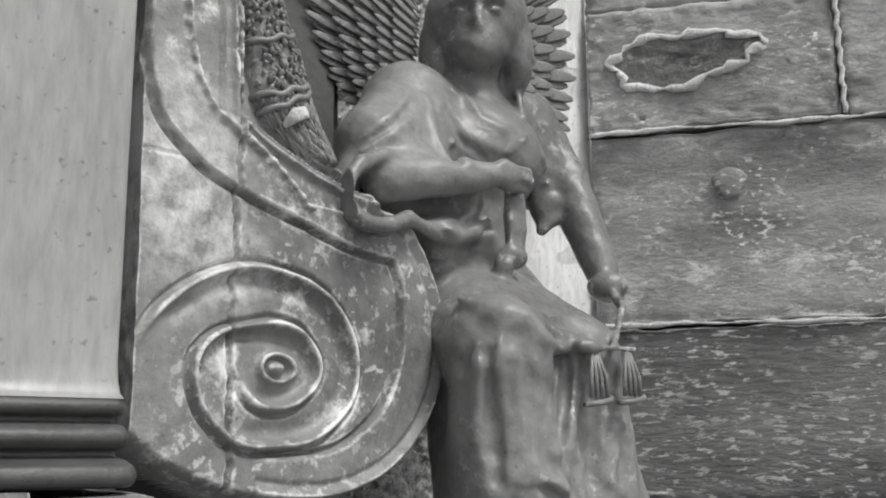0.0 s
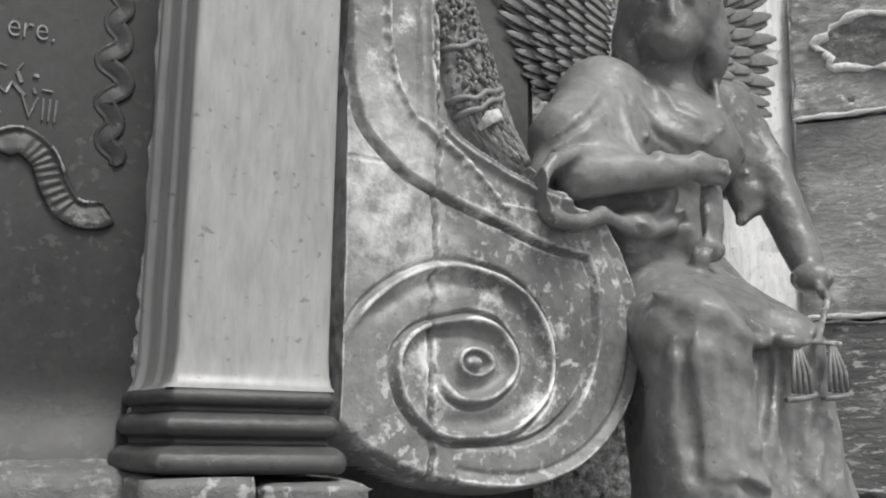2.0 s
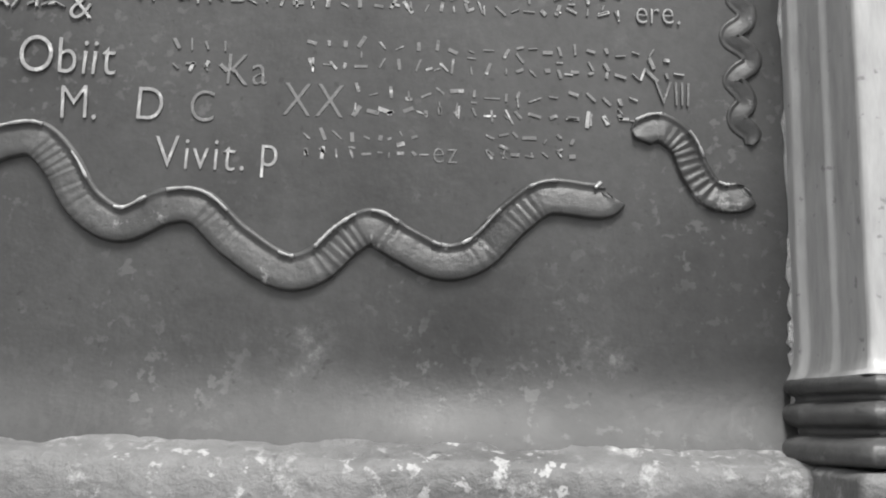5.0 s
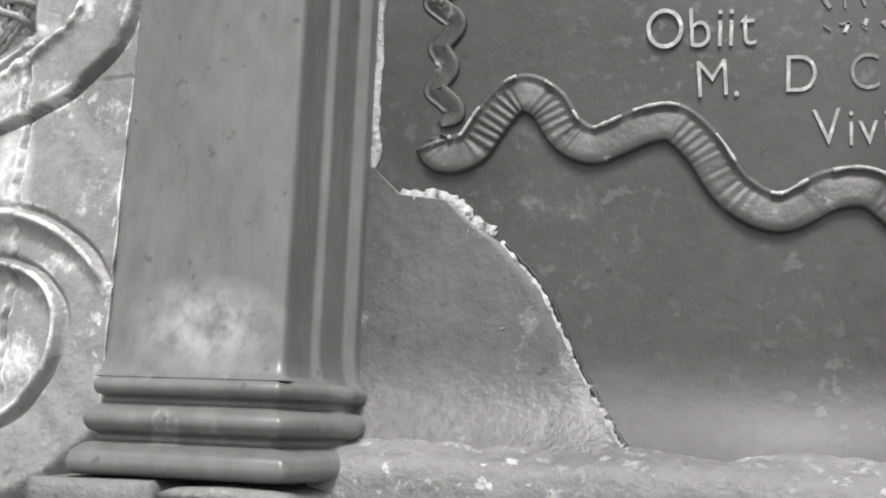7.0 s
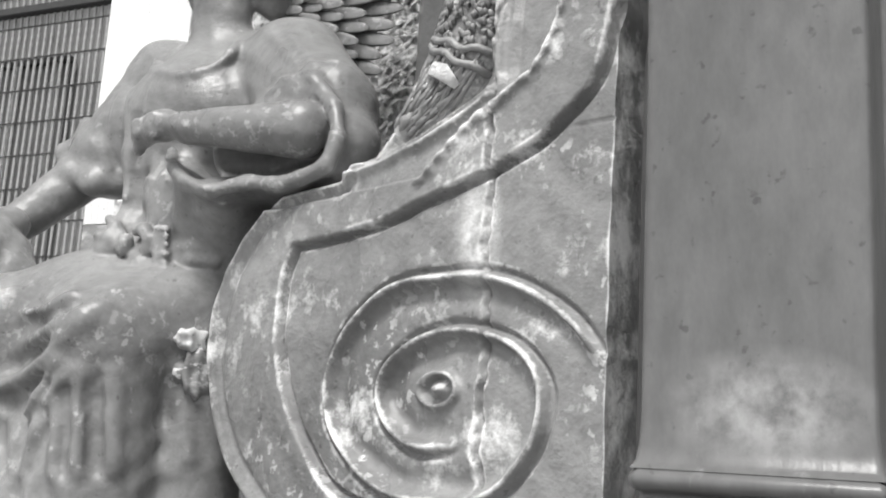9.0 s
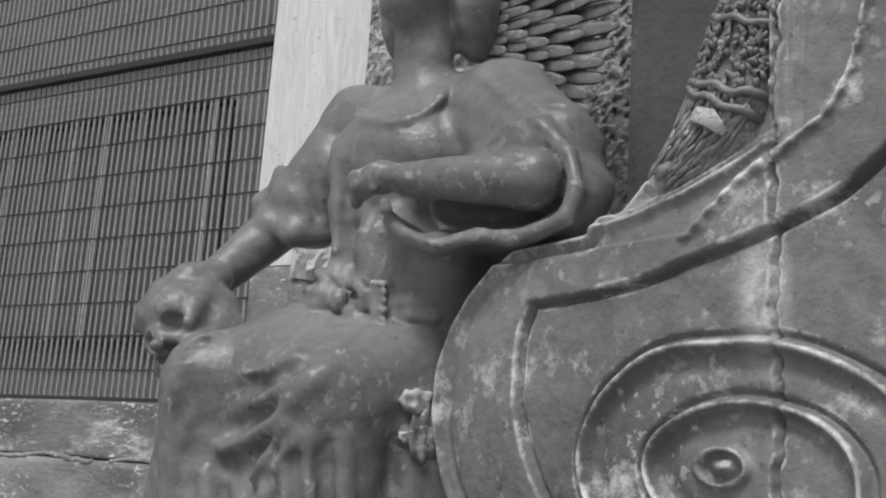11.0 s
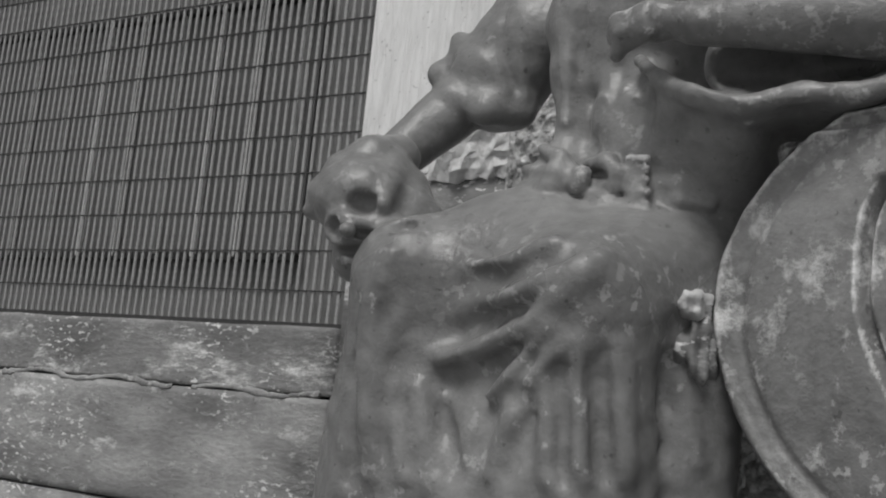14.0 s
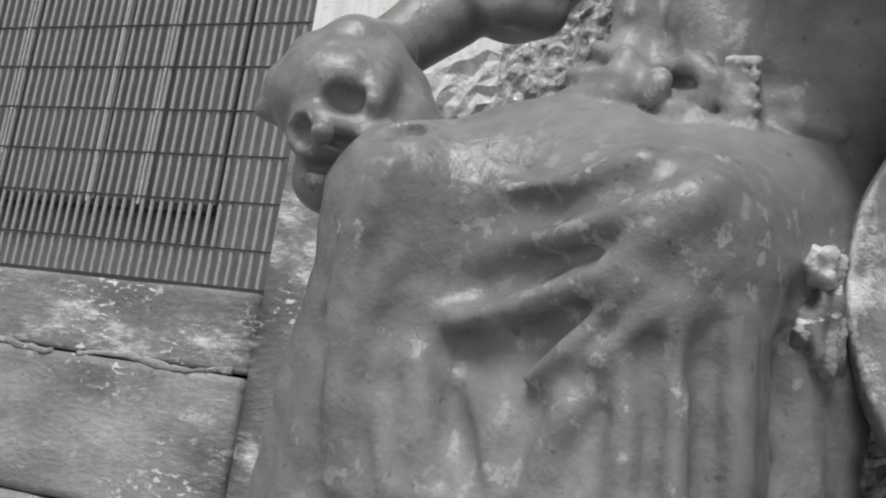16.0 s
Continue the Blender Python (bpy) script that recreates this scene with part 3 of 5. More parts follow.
def seated_figure(P, B):
    """A robed, seated figure; B holds its joints, folds and trimmings."""
    j = B["joints"]
    V = lambda n: np.asarray(j[n], np.float32)
    f = egg(P, V("pelvis"), (0.18, 0.17, 0.13))
    f = blend(f, cap(P, V("pelvis"), V("chest"), 0.125, 0.135), 0.06)
    f = blend(f, egg(P, V("chest"), (0.19, 0.135, 0.15)), 0.06)
    f = blend(f, cap(P, V("shoulder_n"), V("shoulder_f"), 0.085, 0.085), 0.07)
    f = blend(f, cap(P, V("neck"), V("head"), 0.068, 0.062), 0.03)
    f = blend(f, egg(P, V("bust"), (0.15, 0.07, 0.09)), 0.05)
    # skirt over thighs and shins
    s = cap(P, V("hip_n"), V("knee_n"), 0.135, 0.095)
    s = blend(s, cap(P, V("hip_f"), V("knee_f"), 0.135, 0.085), 0.07)
    s = blend(s, cap(P, V("knee_n"), V("foot_n"), 0.095, 0.12), 0.05)
    s = blend(s, cap(P, V("knee_f"), V("foot_f"), 0.085, 0.13), 0.05)
    s = blend(s, cap(P, V("lap"), V("lap_foot"), 0.13, 0.16), 0.09)
    s = blend(s, cap(P, V("hem_n"), V("hem_foot"), 0.09, 0.10), 0.06)
    f = blend(f, s, 0.05)
    # wide sleeves, then the bare arms
    f = blend(f, cap(P, V("shoulder_n"), V("sleeve_n"), 0.085, 0.085), 0.04)
    cuff = V("cuff_n")
    f = blend(f, cap(P, V("shoulder_n"), cuff + np.asarray((0, 0.06, 0.04), np.float32), 0.10, 0.12), 0.05)
    f = blend(f, egg(P, cuff, (0.19, 0.10, 0.095)), 0.04)
    f = cut(f, egg(P, cuff + np.asarray((-0.03, -0.10, -0.025), np.float32), (0.165, 0.12, 0.05)), 0.015)
    f = blend(f, cap(P, V("shoulder_f"), V("sleeve_f"), 0.09, 0.10), 0.04)
    f = chain(P, f, B["hoop"], [0.010] + [0.017] * (len(B["hoop"]) - 2) + [0.02], 0.02)
    f = chain(P, f, B["hoop_f"], [0.02] * len(B["hoop_f"]), 0.03)
    a = cap(P, V("elbow_n"), V("wrist_n"), 0.053, 0.032)
    a = blend(a, egg(P, V("hand_n"), (0.042, 0.030, 0.032)), 0.02)
    a = blend(a, cap(P, V("elbow_f"), V("wrist_f"), 0.062, 0.044), 0.03)
    a = blend(a, egg(P, V("hand_f"), (0.05, 0.05, 0.038)), 0.025)
    for p, q in B["fingers"]:
        a = blend(a, cap(P, p, q, 0.0135, 0.0105), 0.008)
    f = blend(f, a, 0.012)
    # head with hair bunched at the nape, brow, nose, lips and chin
    h = V("head")
    ca, sa = math.cos(radians(B["turn"])), math.sin(radians(B["turn"]))
    body, P = P, (P - h) @ np.asarray(((ca, -sa, 0), (sa, ca, 0), (0, 0, 1)), np.float32) + h
    o = lambda x, y, z: h + np.asarray((x, y, z), np.float32)
    g = egg(P, h, (0.095, 0.11, 0.13))
    g = blend(g, egg(P, o(0, -0.07, -0.085), (0.05, 0.05, 0.045)), 0.04)
    g = blend(g, egg(P, o(0, -0.105, -0.02), (0.017, 0.025, 0.04)), 0.015)
    g = blend(g, egg(P, o(0, -0.092, 0.03), (0.07, 0.03, 0.018)), 0.02)
    for x in (-0.04, 0.04):
        g = cut(g, egg(P, o(x, -0.112, 0.005), (0.024, 0.02, 0.014)), 0.012)
        g = blend(g, egg(P, o(x, -0.094, 0.003), (0.017, 0.014, 0.011)), 0.005)
    g = blend(g, egg(P, o(0, -0.103, -0.058), (0.032, 0.014, 0.008)), 0.006)
    g = blend(g, egg(P, o(0, -0.1, -0.072), (0.026, 0.014, 0.008)), 0.006)
    g = blend(g, egg(P, o(0, 0.03, 0.035), (0.13, 0.12, 0.13)), 0.015)
    for x in (-0.105, 0.105):
        g = blend(g, egg(P, o(x * 0.95, 0.055, -0.045), (0.046, 0.065, 0.105)), 0.012)
        g = blend(g, egg(P, o(x * 0.78, 0.085, -0.115), (0.042, 0.055, 0.06)), 0.015)
    P = body
    f = blend(f, g, 0.02)
    for pts, r in B["trims"]:
        f = chain(P, f, pts, [r] * len(pts), 0.008)
    for c, r in B["lumps"]:
        f = blend(f, egg(P, c, r), 0.012)
    for pts, radii, k in B["chains"]:
        f = chain(P, f, pts, radii, k)
    for c, r in B["pits"]:
        f = cut(f, egg(P, c, r), 0.008)
    # folds of the cloth: swellings and furrows along lines near the surface
    near = np.abs(f) < 0.05
    if near.any():
        Q, df = P[near], np.zeros(int(near.sum()), np.float32)
        lo, hi = Q[:, 0].min() - 0.06, Q[:, 0].max() + 0.06
        for pts, amp, wide in B["folds"]:
            if max(p[0] for p in pts) < lo or min(p[0] for p in pts) > hi:
                continue
            d = np.full(len(Q), 9.0, np.float32)
            for i in range(len(pts) - 1):
                taper = wide * 0.35 if i == 0 else 0.0
                d = np.minimum(d, cap(Q, pts[i], pts[i + 1], -taper, 0.0))
            df += amp * np.exp(-(np.maximum(d, 0) / wide) ** (1.3 if amp > 0 else 2.0))
        x, y, z = Q[:, 0], Q[:, 1], Q[:, 2]
        low = np.clip((1.80 - z) / 0.15, 0, 1)
        df += 0.006 * low * np.sin(x * 70 + 2.2 * np.sin(z * 6 + x * 5)) + 0.0015 * np.sin(x * 47 + z * 39) * np.sin(z * 61 - y * 43)
        f = f.copy()
        f[near] -= df
    return f


def surface(F, lo, h):
    """Surface nets: one vertex in each cell that the zero level crosses."""
    n = np.array(F.shape)
    acc, cnt = np.zeros((*(n - 1), 3), np.float32), np.zeros(n - 1, np.float32)
    base = np.stack(np.meshgrid(*[np.arange(k - 1, dtype=np.float32) for k in n], indexing="ij"), -1)
    for ax in range(3):
        o1, o2 = [k for k in range(3) if k != ax]
        for p in (0, 1):
            for q in (0, 1):
                sa = [slice(0, n[k] - 1) for k in range(3)]
                sa[o1], sa[o2] = slice(p, n[o1] - 1 + p), slice(q, n[o2] - 1 + q)
                sb = list(sa)
                sb[ax] = slice(1, n[ax])
                a, b = F[tuple(sa)], F[tuple(sb)]
                x = (a < 0) != (b < 0)
                t = np.where(x, a / np.where(x, a - b, 1), 0)
                w = x.astype(np.float32)
                cnt += w
                acc[..., ax] += t * w
                acc[..., o1] += p * w
                acc[..., o2] += q * w
    live = cnt > 0
    ids = np.full(n - 1, -1)
    ids[live] = np.arange(live.sum())
    verts = (base[live] + acc[live] / cnt[live][:, None]) * h + np.asarray(lo)
    faces = []
    for ax in range(3):
        o1, o2 = (ax + 1) % 3, (ax + 2) % 3
        sa = [slice(0, n[k] - 1) for k in range(3)]
        sa[o1], sa[o2] = slice(1, n[o1] - 1), slice(1, n[o2] - 1)
        sb = list(sa)
        sb[ax] = slice(1, n[ax])
        a, b = F[tuple(sa)] < 0, F[tuple(sb)] < 0

        def cells(d1, d2):
            s = list(sa)
            s[o1], s[o2] = slice(1 + d1, n[o1] - 1 + d1), slice(1 + d2, n[o2] - 1 + d2)
            return ids[tuple(s)]

        quad = np.stack([cells(-1, -1), cells(0, -1), cells(0, 0), cells(-1, 0)], -1)
        up, down = a & ~b, b & ~a
        faces += [quad[up], quad[down][:, ::-1]]
    return verts, np.concatenate(faces)


LEFT = dict(joints=dict(
    pelvis=(-2.19, 0.37, 2.03), chest=(-2.2, 0.34, 2.38), shoulder_n=(-1.99, 0.36, 2.47), shoulder_f=(-2.44, 0.42, 2.53),
    neck=(-2.19, 0.33, 2.52), head=(-2.19, 0.31, 2.79), bust=(-2.2, 0.24, 2.36), hip_n=(-2.11, 0.36, 1.98),
    knee_n=(-2.15, 0.07, 1.85), hip_f=(-2.27, 0.34, 1.99), knee_f=(-2.45, 0.05, 1.885), foot_n=(-2.15, 0.1, 1.36),
    foot_f=(-2.5, 0.1, 1.36), lap=(-2.29, 0.165, 1.895), lap_foot=(-2.32, 0.13, 1.36), hem_n=(-2.075, 0.27, 1.86),
    hem_foot=(-2.085, 0.24, 1.36), sleeve_n=(-1.8, 0.25, 2.33), cuff_n=(-1.86, 0.22, 2.235), sleeve_f=(-2.545, 0.37, 2.33),
    elbow_n=(-1.774, 0.13, 2.238), wrist_n=(-2.017, 0.09, 2.258), hand_n=(-2.073, 0.085, 2.266), elbow_f=(-2.585, 0.345, 2.3),
    wrist_f=(-2.65, 0.2, 2.13), hand_f=(-2.665, 0.14, 2.085),
))
LEFT["hoop"] = [(-1.9, 0.3, 2.3), (-1.89, 0.3, 2.3)]
LEFT["hoop_f"] = [(-2.625, 0.35, 2.38), (-2.63, 0.3, 2.33), (-2.58, 0.275, 2.27), (-2.51, 0.29, 2.24), (-2.46, 0.35, 2.25)]
LEFT["fingers"] = [((-2.075, 0.06, 2.274), (-2.125, 0.065, 2.269)), ((-2.125, 0.065, 2.269), (-2.136, 0.075, 2.245)), ((-2.077, 0.055, 2.257), (-2.115, 0.065, 2.25)), ((-2.115, 0.065, 2.25), (-2.129, 0.08, 2.224)), ((-2.073, 0.06, 2.243), (-2.11, 0.08, 2.235))]
LEFT["folds"] = []
LEFT["trims"] = [([(-2.294, 0.25, 2.487), (-2.208, 0.188, 2.428), (-2.159, 0.185, 2.411), (-2.116, 0.196, 2.415), (-2.095, 0.229, 2.443), (-2.075, 0.244, 2.475), (-2.087, 0.286, 2.52)], 0.009)]
LEFT["lumps"] = [((-2.586, 0.065, 2.023), (0.086, 0.085, 0.074)), ((-2.563, 0.02, 1.965), (0.048, 0.045, 0.036)), ((-2.532, 0.05, 1.968), (0.05, 0.05, 0.035)), ((-2.585, 0.07, 1.928), (0.042, 0.05, 0.05)), ((-2.524, -0.03, 1.948), (0.012, 0.016, 0.013)), ((-2.297, 0.195, 2.075), (0.045, 0.025, 0.035))]
LEFT["pits"] = [((-2.531, 0.003, 2.001), (0.024, 0.03, 0.02)), ((-2.573, -0.022, 1.954), (0.022, 0.03, 0.023)), ((-2.522, 0.001, 1.95), (0.022, 0.02, 0.006)), ((-2.562, 0.019, 1.926), (0.03, 0.02, 0.006)), ((-2.432, -0.011, 1.96), (0.022, 0.03, 0.016)), ((-2.177, 0.206, 2.078), (0.02, 0.03, 0.014))]
LEFT["turn"] = 0
LEFT["chains"] = []


RIGHT = dict(joints=dict(
    pelvis=(2.03, 0.35, 2.02), chest=(2.07, 0.34, 2.37), shoulder_n=(1.87, 0.33, 2.45), shoulder_f=(2.29, 0.4, 2.5),
    neck=(2.055, 0.32, 2.48), head=(2.04, 0.27, 2.675), bust=(2.06, 0.24, 2.35), hip_n=(1.95, 0.3, 1.97),
    knee_n=(1.89, 0.04, 1.85), hip_f=(2.13, 0.34, 1.97), knee_f=(2.17, 0.09, 1.85), foot_n=(1.93, 0.06, 1.36),
    foot_f=(2.26, 0.12, 1.36), lap=(2.03, 0.17, 1.88), lap_foot=(2.08, 0.11, 1.36), hem_n=(1.93, 0.2, 1.84),
    hem_foot=(1.95, 0.16, 1.36), sleeve_n=(1.7, 0.21, 2.3), cuff_n=(1.78, 0.19, 2.195), sleeve_f=(2.325, 0.37, 2.37),
    elbow_n=(1.68, 0.13, 2.2), wrist_n=(1.92, 0.1, 2.235), hand_n=(1.97, 0.095, 2.245), elbow_f=(2.355, 0.30, 2.33),
    wrist_f=(2.37, 0.2, 2.09), hand_f=(2.338, 0.15, 2.035),
))
RIGHT["hoop"] = [(1.90, 0.26, 2.30), (1.89, 0.26, 2.30)]
RIGHT["hoop_f"] = [(2.30, 0.36, 2.36), (2.31, 0.36, 2.35)]
RIGHT["fingers"] = [((1.98, 0.08, 2.255), (2.03, 0.085, 2.26)), ((1.98, 0.08, 2.24), (2.035, 0.085, 2.24)), ((1.975, 0.09, 2.225), (2.025, 0.095, 2.222)), ((2.35, 0.14, 2.03), (2.352, 0.12, 1.985)), ((2.33, 0.13, 2.02), (2.335, 0.11, 1.985)), ((2.335, 0.14, 2.04), (2.310, 0.10, 2.00))]
RIGHT["folds"] = []
RIGHT["trims"] = [([(2.335, 0.1, 1.985), (2.161, -0.03, 1.864)], 0.008), ([(2.068, -0.03, 1.861), (2.222, -0.03, 1.86)], 0.007)]
RIGHT["lumps"] = [((2.03, 0.13, 2.16), (0.03, 0.02, 0.11)), ((2.02, 0.12, 2.07), (0.028, 0.025, 0.028)), ((1.99, 0.13, 2.04), (0.02, 0.02, 0.05))]
RIGHT["pits"] = []
RIGHT["turn"] = -37
RIGHT["chains"] = [
    ([(2.30, 0.37, 2.45), (2.315, 0.34, 2.36), (2.287, 0.31, 2.26), (2.262, 0.30, 2.195)], [0.075, 0.060, 0.034, 0.010], 0.03),
    ([(2.33, 0.37, 2.43), (2.365, 0.33, 2.36), (2.385, 0.31, 2.325)], [0.070, 0.055, 0.036], 0.03),
    ([(2.262, 0.29, 2.195), (2.33, 0.27, 2.25), (2.40, 0.29, 2.315)], [0.010, 0.012, 0.012], 0.02),
    ([(1.90, 0.30, 2.535), (1.93, 0.23, 2.42), (1.97, 0.20, 2.37), (2.03, 0.195, 2.362), (2.09, 0.20, 2.39), (2.13, 0.21, 2.44), (2.15, 0.25, 2.53)], [0.010, 0.010, 0.009, 0.010, 0.010, 0.010, 0.008], 0.008),
]


def crease(figure, amount, width, *points):
    """A swelling (or, with a negative amount, a furrow) of the cloth along a line."""
    figure["folds"].append((list(points), amount, width))


def limb(figure, merge, radii, *points):
    """A rounded strand of cloth, rim, ribbon or finger added to the figure."""
    figure["chains"].append((list(points), radii, merge))


def web(figure, ring, inward):
    """Cloth that runs back from a cuff's rim, inward towards the arm."""
    line = smooth_line(ring, 4)
    for p in line:
        limb(figure, 0.012, [0.008, 0.026], tuple(p), (p.x + inward, 0.28, p.z + 0.018))


limb(RIGHT, 0.014, [0.010, 0.014, 0.014, 0.014, 0.014, 0.014, 0.014, 0.014, 0.014, 0.014, 0.014, 0.014, 0.008], (1.769, 0.15, 2.239), (1.733, 0.13, 2.25), (1.657, 0.1, 2.238), (1.584, 0.07, 2.204), (1.538, 0.05, 2.153), (1.531, 0.035, 2.106), (1.569, 0.035, 2.076), (1.638, 0.05, 2.08), (1.701, 0.08, 2.109), (1.8, 0.135, 2.105), (1.86, 0.135, 2.1), (1.92, 0.14, 2.118), (1.985, 0.17, 2.16))
limb(RIGHT, 0.03, [0.03, 0.08], (1.84, 0.16, 2.115), (1.90, 0.27, 2.08))
limb(LEFT, 0.015, [0.042, 0.042, 0.032, 0.024, 0.017], (-2.592, 0.15, 2.12), (-2.599, 0.09, 2.1), (-2.621, 0.05, 2.07), (-2.642, 0.03, 2.032), (-2.661, 0.025, 2.001))
limb(LEFT, 0.008, [0.03, 0.026, 0.018, 0.012], (-2.581, 0.12, 2.1), (-2.586, 0.05, 2.067), (-2.608, 0.02, 2.031), (-2.627, 0.01, 2))
limb(LEFT, 0.01, [0.03, 0.021, 0.015], (-2.563, 0.11, 2.095), (-2.524, 0.05, 2.04), (-2.502, 0.02, 2.001))
limb(LEFT, 0.02, [0.05, 0.045, 0.03], (-2.555, 0.13, 2.048), (-2.521, 0.12, 2.003), (-2.501, 0.14, 1.997))
limb(LEFT, 0.014, [0.011, 0.012, 0.012, 0.012, 0.013, 0.013, 0.012, 0.012, 0.012, 0.012, 0.012, 0.011, 0.009], (-1.914, 0.17, 2.307), (-1.851, 0.17, 2.346), (-1.781, 0.17, 2.348), (-1.716, 0.15, 2.28), (-1.688, 0.13, 2.212), (-1.702, 0.12, 2.161), (-1.75, 0.115, 2.139), (-1.814, 0.11, 2.135), (-1.864, 0.11, 2.142), (-1.948, 0.095, 2.129), (-2.017, 0.1, 2.151), (-2.083, 0.13, 2.196), (-2.137, 0.17, 2.246))
web(LEFT, [(-1.781, 0.17, 2.348), (-1.716, 0.15, 2.28), (-1.688, 0.13, 2.212), (-1.702, 0.12, 2.161), (-1.75, 0.115, 2.139), (-1.814, 0.11, 2.135), (-1.864, 0.11, 2.142), (-1.948, 0.095, 2.129), (-2.017, 0.1, 2.151), (-2.083, 0.13, 2.196)], -0.078)
web(RIGHT, [(1.733, 0.13, 2.25), (1.657, 0.1, 2.238), (1.584, 0.07, 2.204), (1.538, 0.05, 2.153), (1.531, 0.035, 2.106), (1.569, 0.035, 2.076), (1.638, 0.05, 2.08), (1.701, 0.08, 2.109), (1.8, 0.135, 2.105), (1.86, 0.135, 2.1), (1.92, 0.14, 2.118)], 0.10)
limb(LEFT, 0.03, [0.03, 0.09], (-1.97, 0.14, 2.139), (-2.042, 0.27, 2.096))
limb(LEFT, 0.03, [0.03, 0.07], (-2.065, 0.16, 2.154), (-2.086, 0.25, 2.074))
limb(LEFT, 0.05, [0.02, 0.026, 0.03], (-2.294, 0.25, 2.414), (-2.287, 0.225, 2.257), (-2.271, 0.21, 2.077))
limb(LEFT, 0.04, [0.014, 0.024, 0.032], (-2.213, 0.215, 2.273), (-2.188, 0.205, 2.176), (-2.17, 0.2, 2.059))
limb(LEFT, 0.05, [0.02, 0.026], (-2.147, 0.22, 2.229), (-2.115, 0.21, 2.058))
limb(LEFT, 0.035, [0.018, 0.024, 0.02], (-2.631, 0.35, 2.419), (-2.557, 0.31, 2.336), (-2.51, 0.31, 2.268))
limb(LEFT, 0.04, [0.07, 0.03], (-2.463, 0.36, 2.402), (-2.496, 0.36, 2.261))
limb(LEFT, 0.007, [0.01, 0.014, 0.01], (-2.22, 0.155, 2.061), (-2.257, 0.155, 2.089), (-2.305, 0.175, 2.119))
limb(LEFT, 0.007, [0.01, 0.017, 0.012], (-2.219, 0.155, 2.059), (-2.258, 0.14, 2.064), (-2.329, 0.175, 2.084))
limb(LEFT, 0.007, [0.01, 0.018, 0.014], (-2.219, 0.155, 2.056), (-2.264, 0.14, 2.044), (-2.333, 0.175, 2.056))
limb(LEFT, 0.007, [0.009, 0.014, 0.01], (-2.219, 0.155, 2.052), (-2.261, 0.155, 2.029), (-2.331, 0.185, 2.032))
limb(LEFT, 0.006, [0.015, 0.015], (-2.21, 0.145, 2.061), (-2.217, 0.145, 2.046))
limb(LEFT, 0.006, [0.01, 0.012, 0.012, 0.012, 0.01], (-2.216, 0.175, 2.086), (-2.179, 0.155, 2.085), (-2.152, 0.15, 2.063), (-2.157, 0.155, 2.041), (-2.212, 0.175, 2.054))
limb(LEFT, 0.007, [0.012, 0.019, 0.016], (-2.215, 0.165, 2.045), (-2.175, 0.155, 2.014), (-2.134, 0.16, 2.001))
limb(LEFT, 0.006, [0.017, 0.019, 0.021], (-2.132, 0.175, 2.095), (-2.123, 0.165, 2.035), (-2.118, 0.165, 1.98))
limb(LEFT, 0.004, [0.006, 0.006], (-2.139, 0.153, 2.085), (-2.107, 0.153, 2.081))
limb(LEFT, 0.004, [0.006, 0.006], (-2.138, 0.153, 2.07), (-2.106, 0.153, 2.066))
limb(LEFT, 0.004, [0.006, 0.006], (-2.136, 0.153, 2.054), (-2.104, 0.153, 2.05))
limb(LEFT, 0.004, [0.006, 0.006], (-2.134, 0.153, 2.031), (-2.102, 0.153, 2.029))
limb(LEFT, 0.004, [0.006, 0.006], (-2.132, 0.153, 2.012), (-2.101, 0.153, 2.01))
limb(LEFT, 0.004, [0.006, 0.006], (-2.131, 0.153, 1.996), (-2.099, 0.153, 1.993))
limb(LEFT, 0.004, [0.006, 0.006], (-2.129, 0.153, 1.979), (-2.098, 0.153, 1.977))
limb(LEFT, 0.007, [0.013, 0.014, 0.01], (-2.112, 0.185, 2.046), (-2.069, 0.185, 2.047), (-2.032, 0.215, 2.045))
limb(LEFT, 0.007, [0.011, 0.012, 0.01], (-2.11, 0.185, 2.023), (-2.067, 0.185, 2.023), (-2.03, 0.215, 2.022))
crease(LEFT, 0.022, 0.013, (-2.406, -0.022, 1.812), (-2.42, -0.025, 1.781), (-2.433, -0.028, 1.75), (-2.434, -0.028, 1.722), (-2.437, -0.027, 1.695), (-2.438, -0.027, 1.668), (-2.437, -0.023, 1.638), (-2.434, -0.022, 1.608), (-2.432, -0.018, 1.578))
crease(LEFT, 0.022, 0.013, (-2.369, -0.008, 1.712), (-2.36, -0.004, 1.679), (-2.35, -0.002, 1.647), (-2.342, 0.001, 1.618), (-2.332, 0.001, 1.59))
crease(LEFT, 0.022, 0.013, (-2.197, -0.022, 1.686), (-2.208, -0.017, 1.665), (-2.219, -0.011, 1.643), (-2.23, -0.004, 1.604))
crease(LEFT, 0.022, 0.013, (-2.048, 0.153, 1.811), (-2.046, 0.171, 1.787), (-2.04, 0.173, 1.762), (-2.035, 0.176, 1.736), (-2.029, 0.177, 1.706), (-2.023, 0.179, 1.675), (-2.018, 0.183, 1.646))
crease(LEFT, 0.014, 0.01, (-2.105, -0.02, 1.787), (-2.105, -0.016, 1.761), (-2.105, -0.013, 1.735), (-2.103, -0.014, 1.708), (-2.102, -0.013, 1.681), (-2.1, -0.014, 1.654), (-2.098, -0.014, 1.627))
crease(LEFT, 0.014, 0.01, (-2.069, 0.011, 1.785), (-2.068, 0.017, 1.759), (-2.066, 0.022, 1.733), (-2.064, 0.022, 1.707), (-2.061, 0.028, 1.683), (-2.058, 0.032, 1.659), (-2.055, 0.036, 1.636))
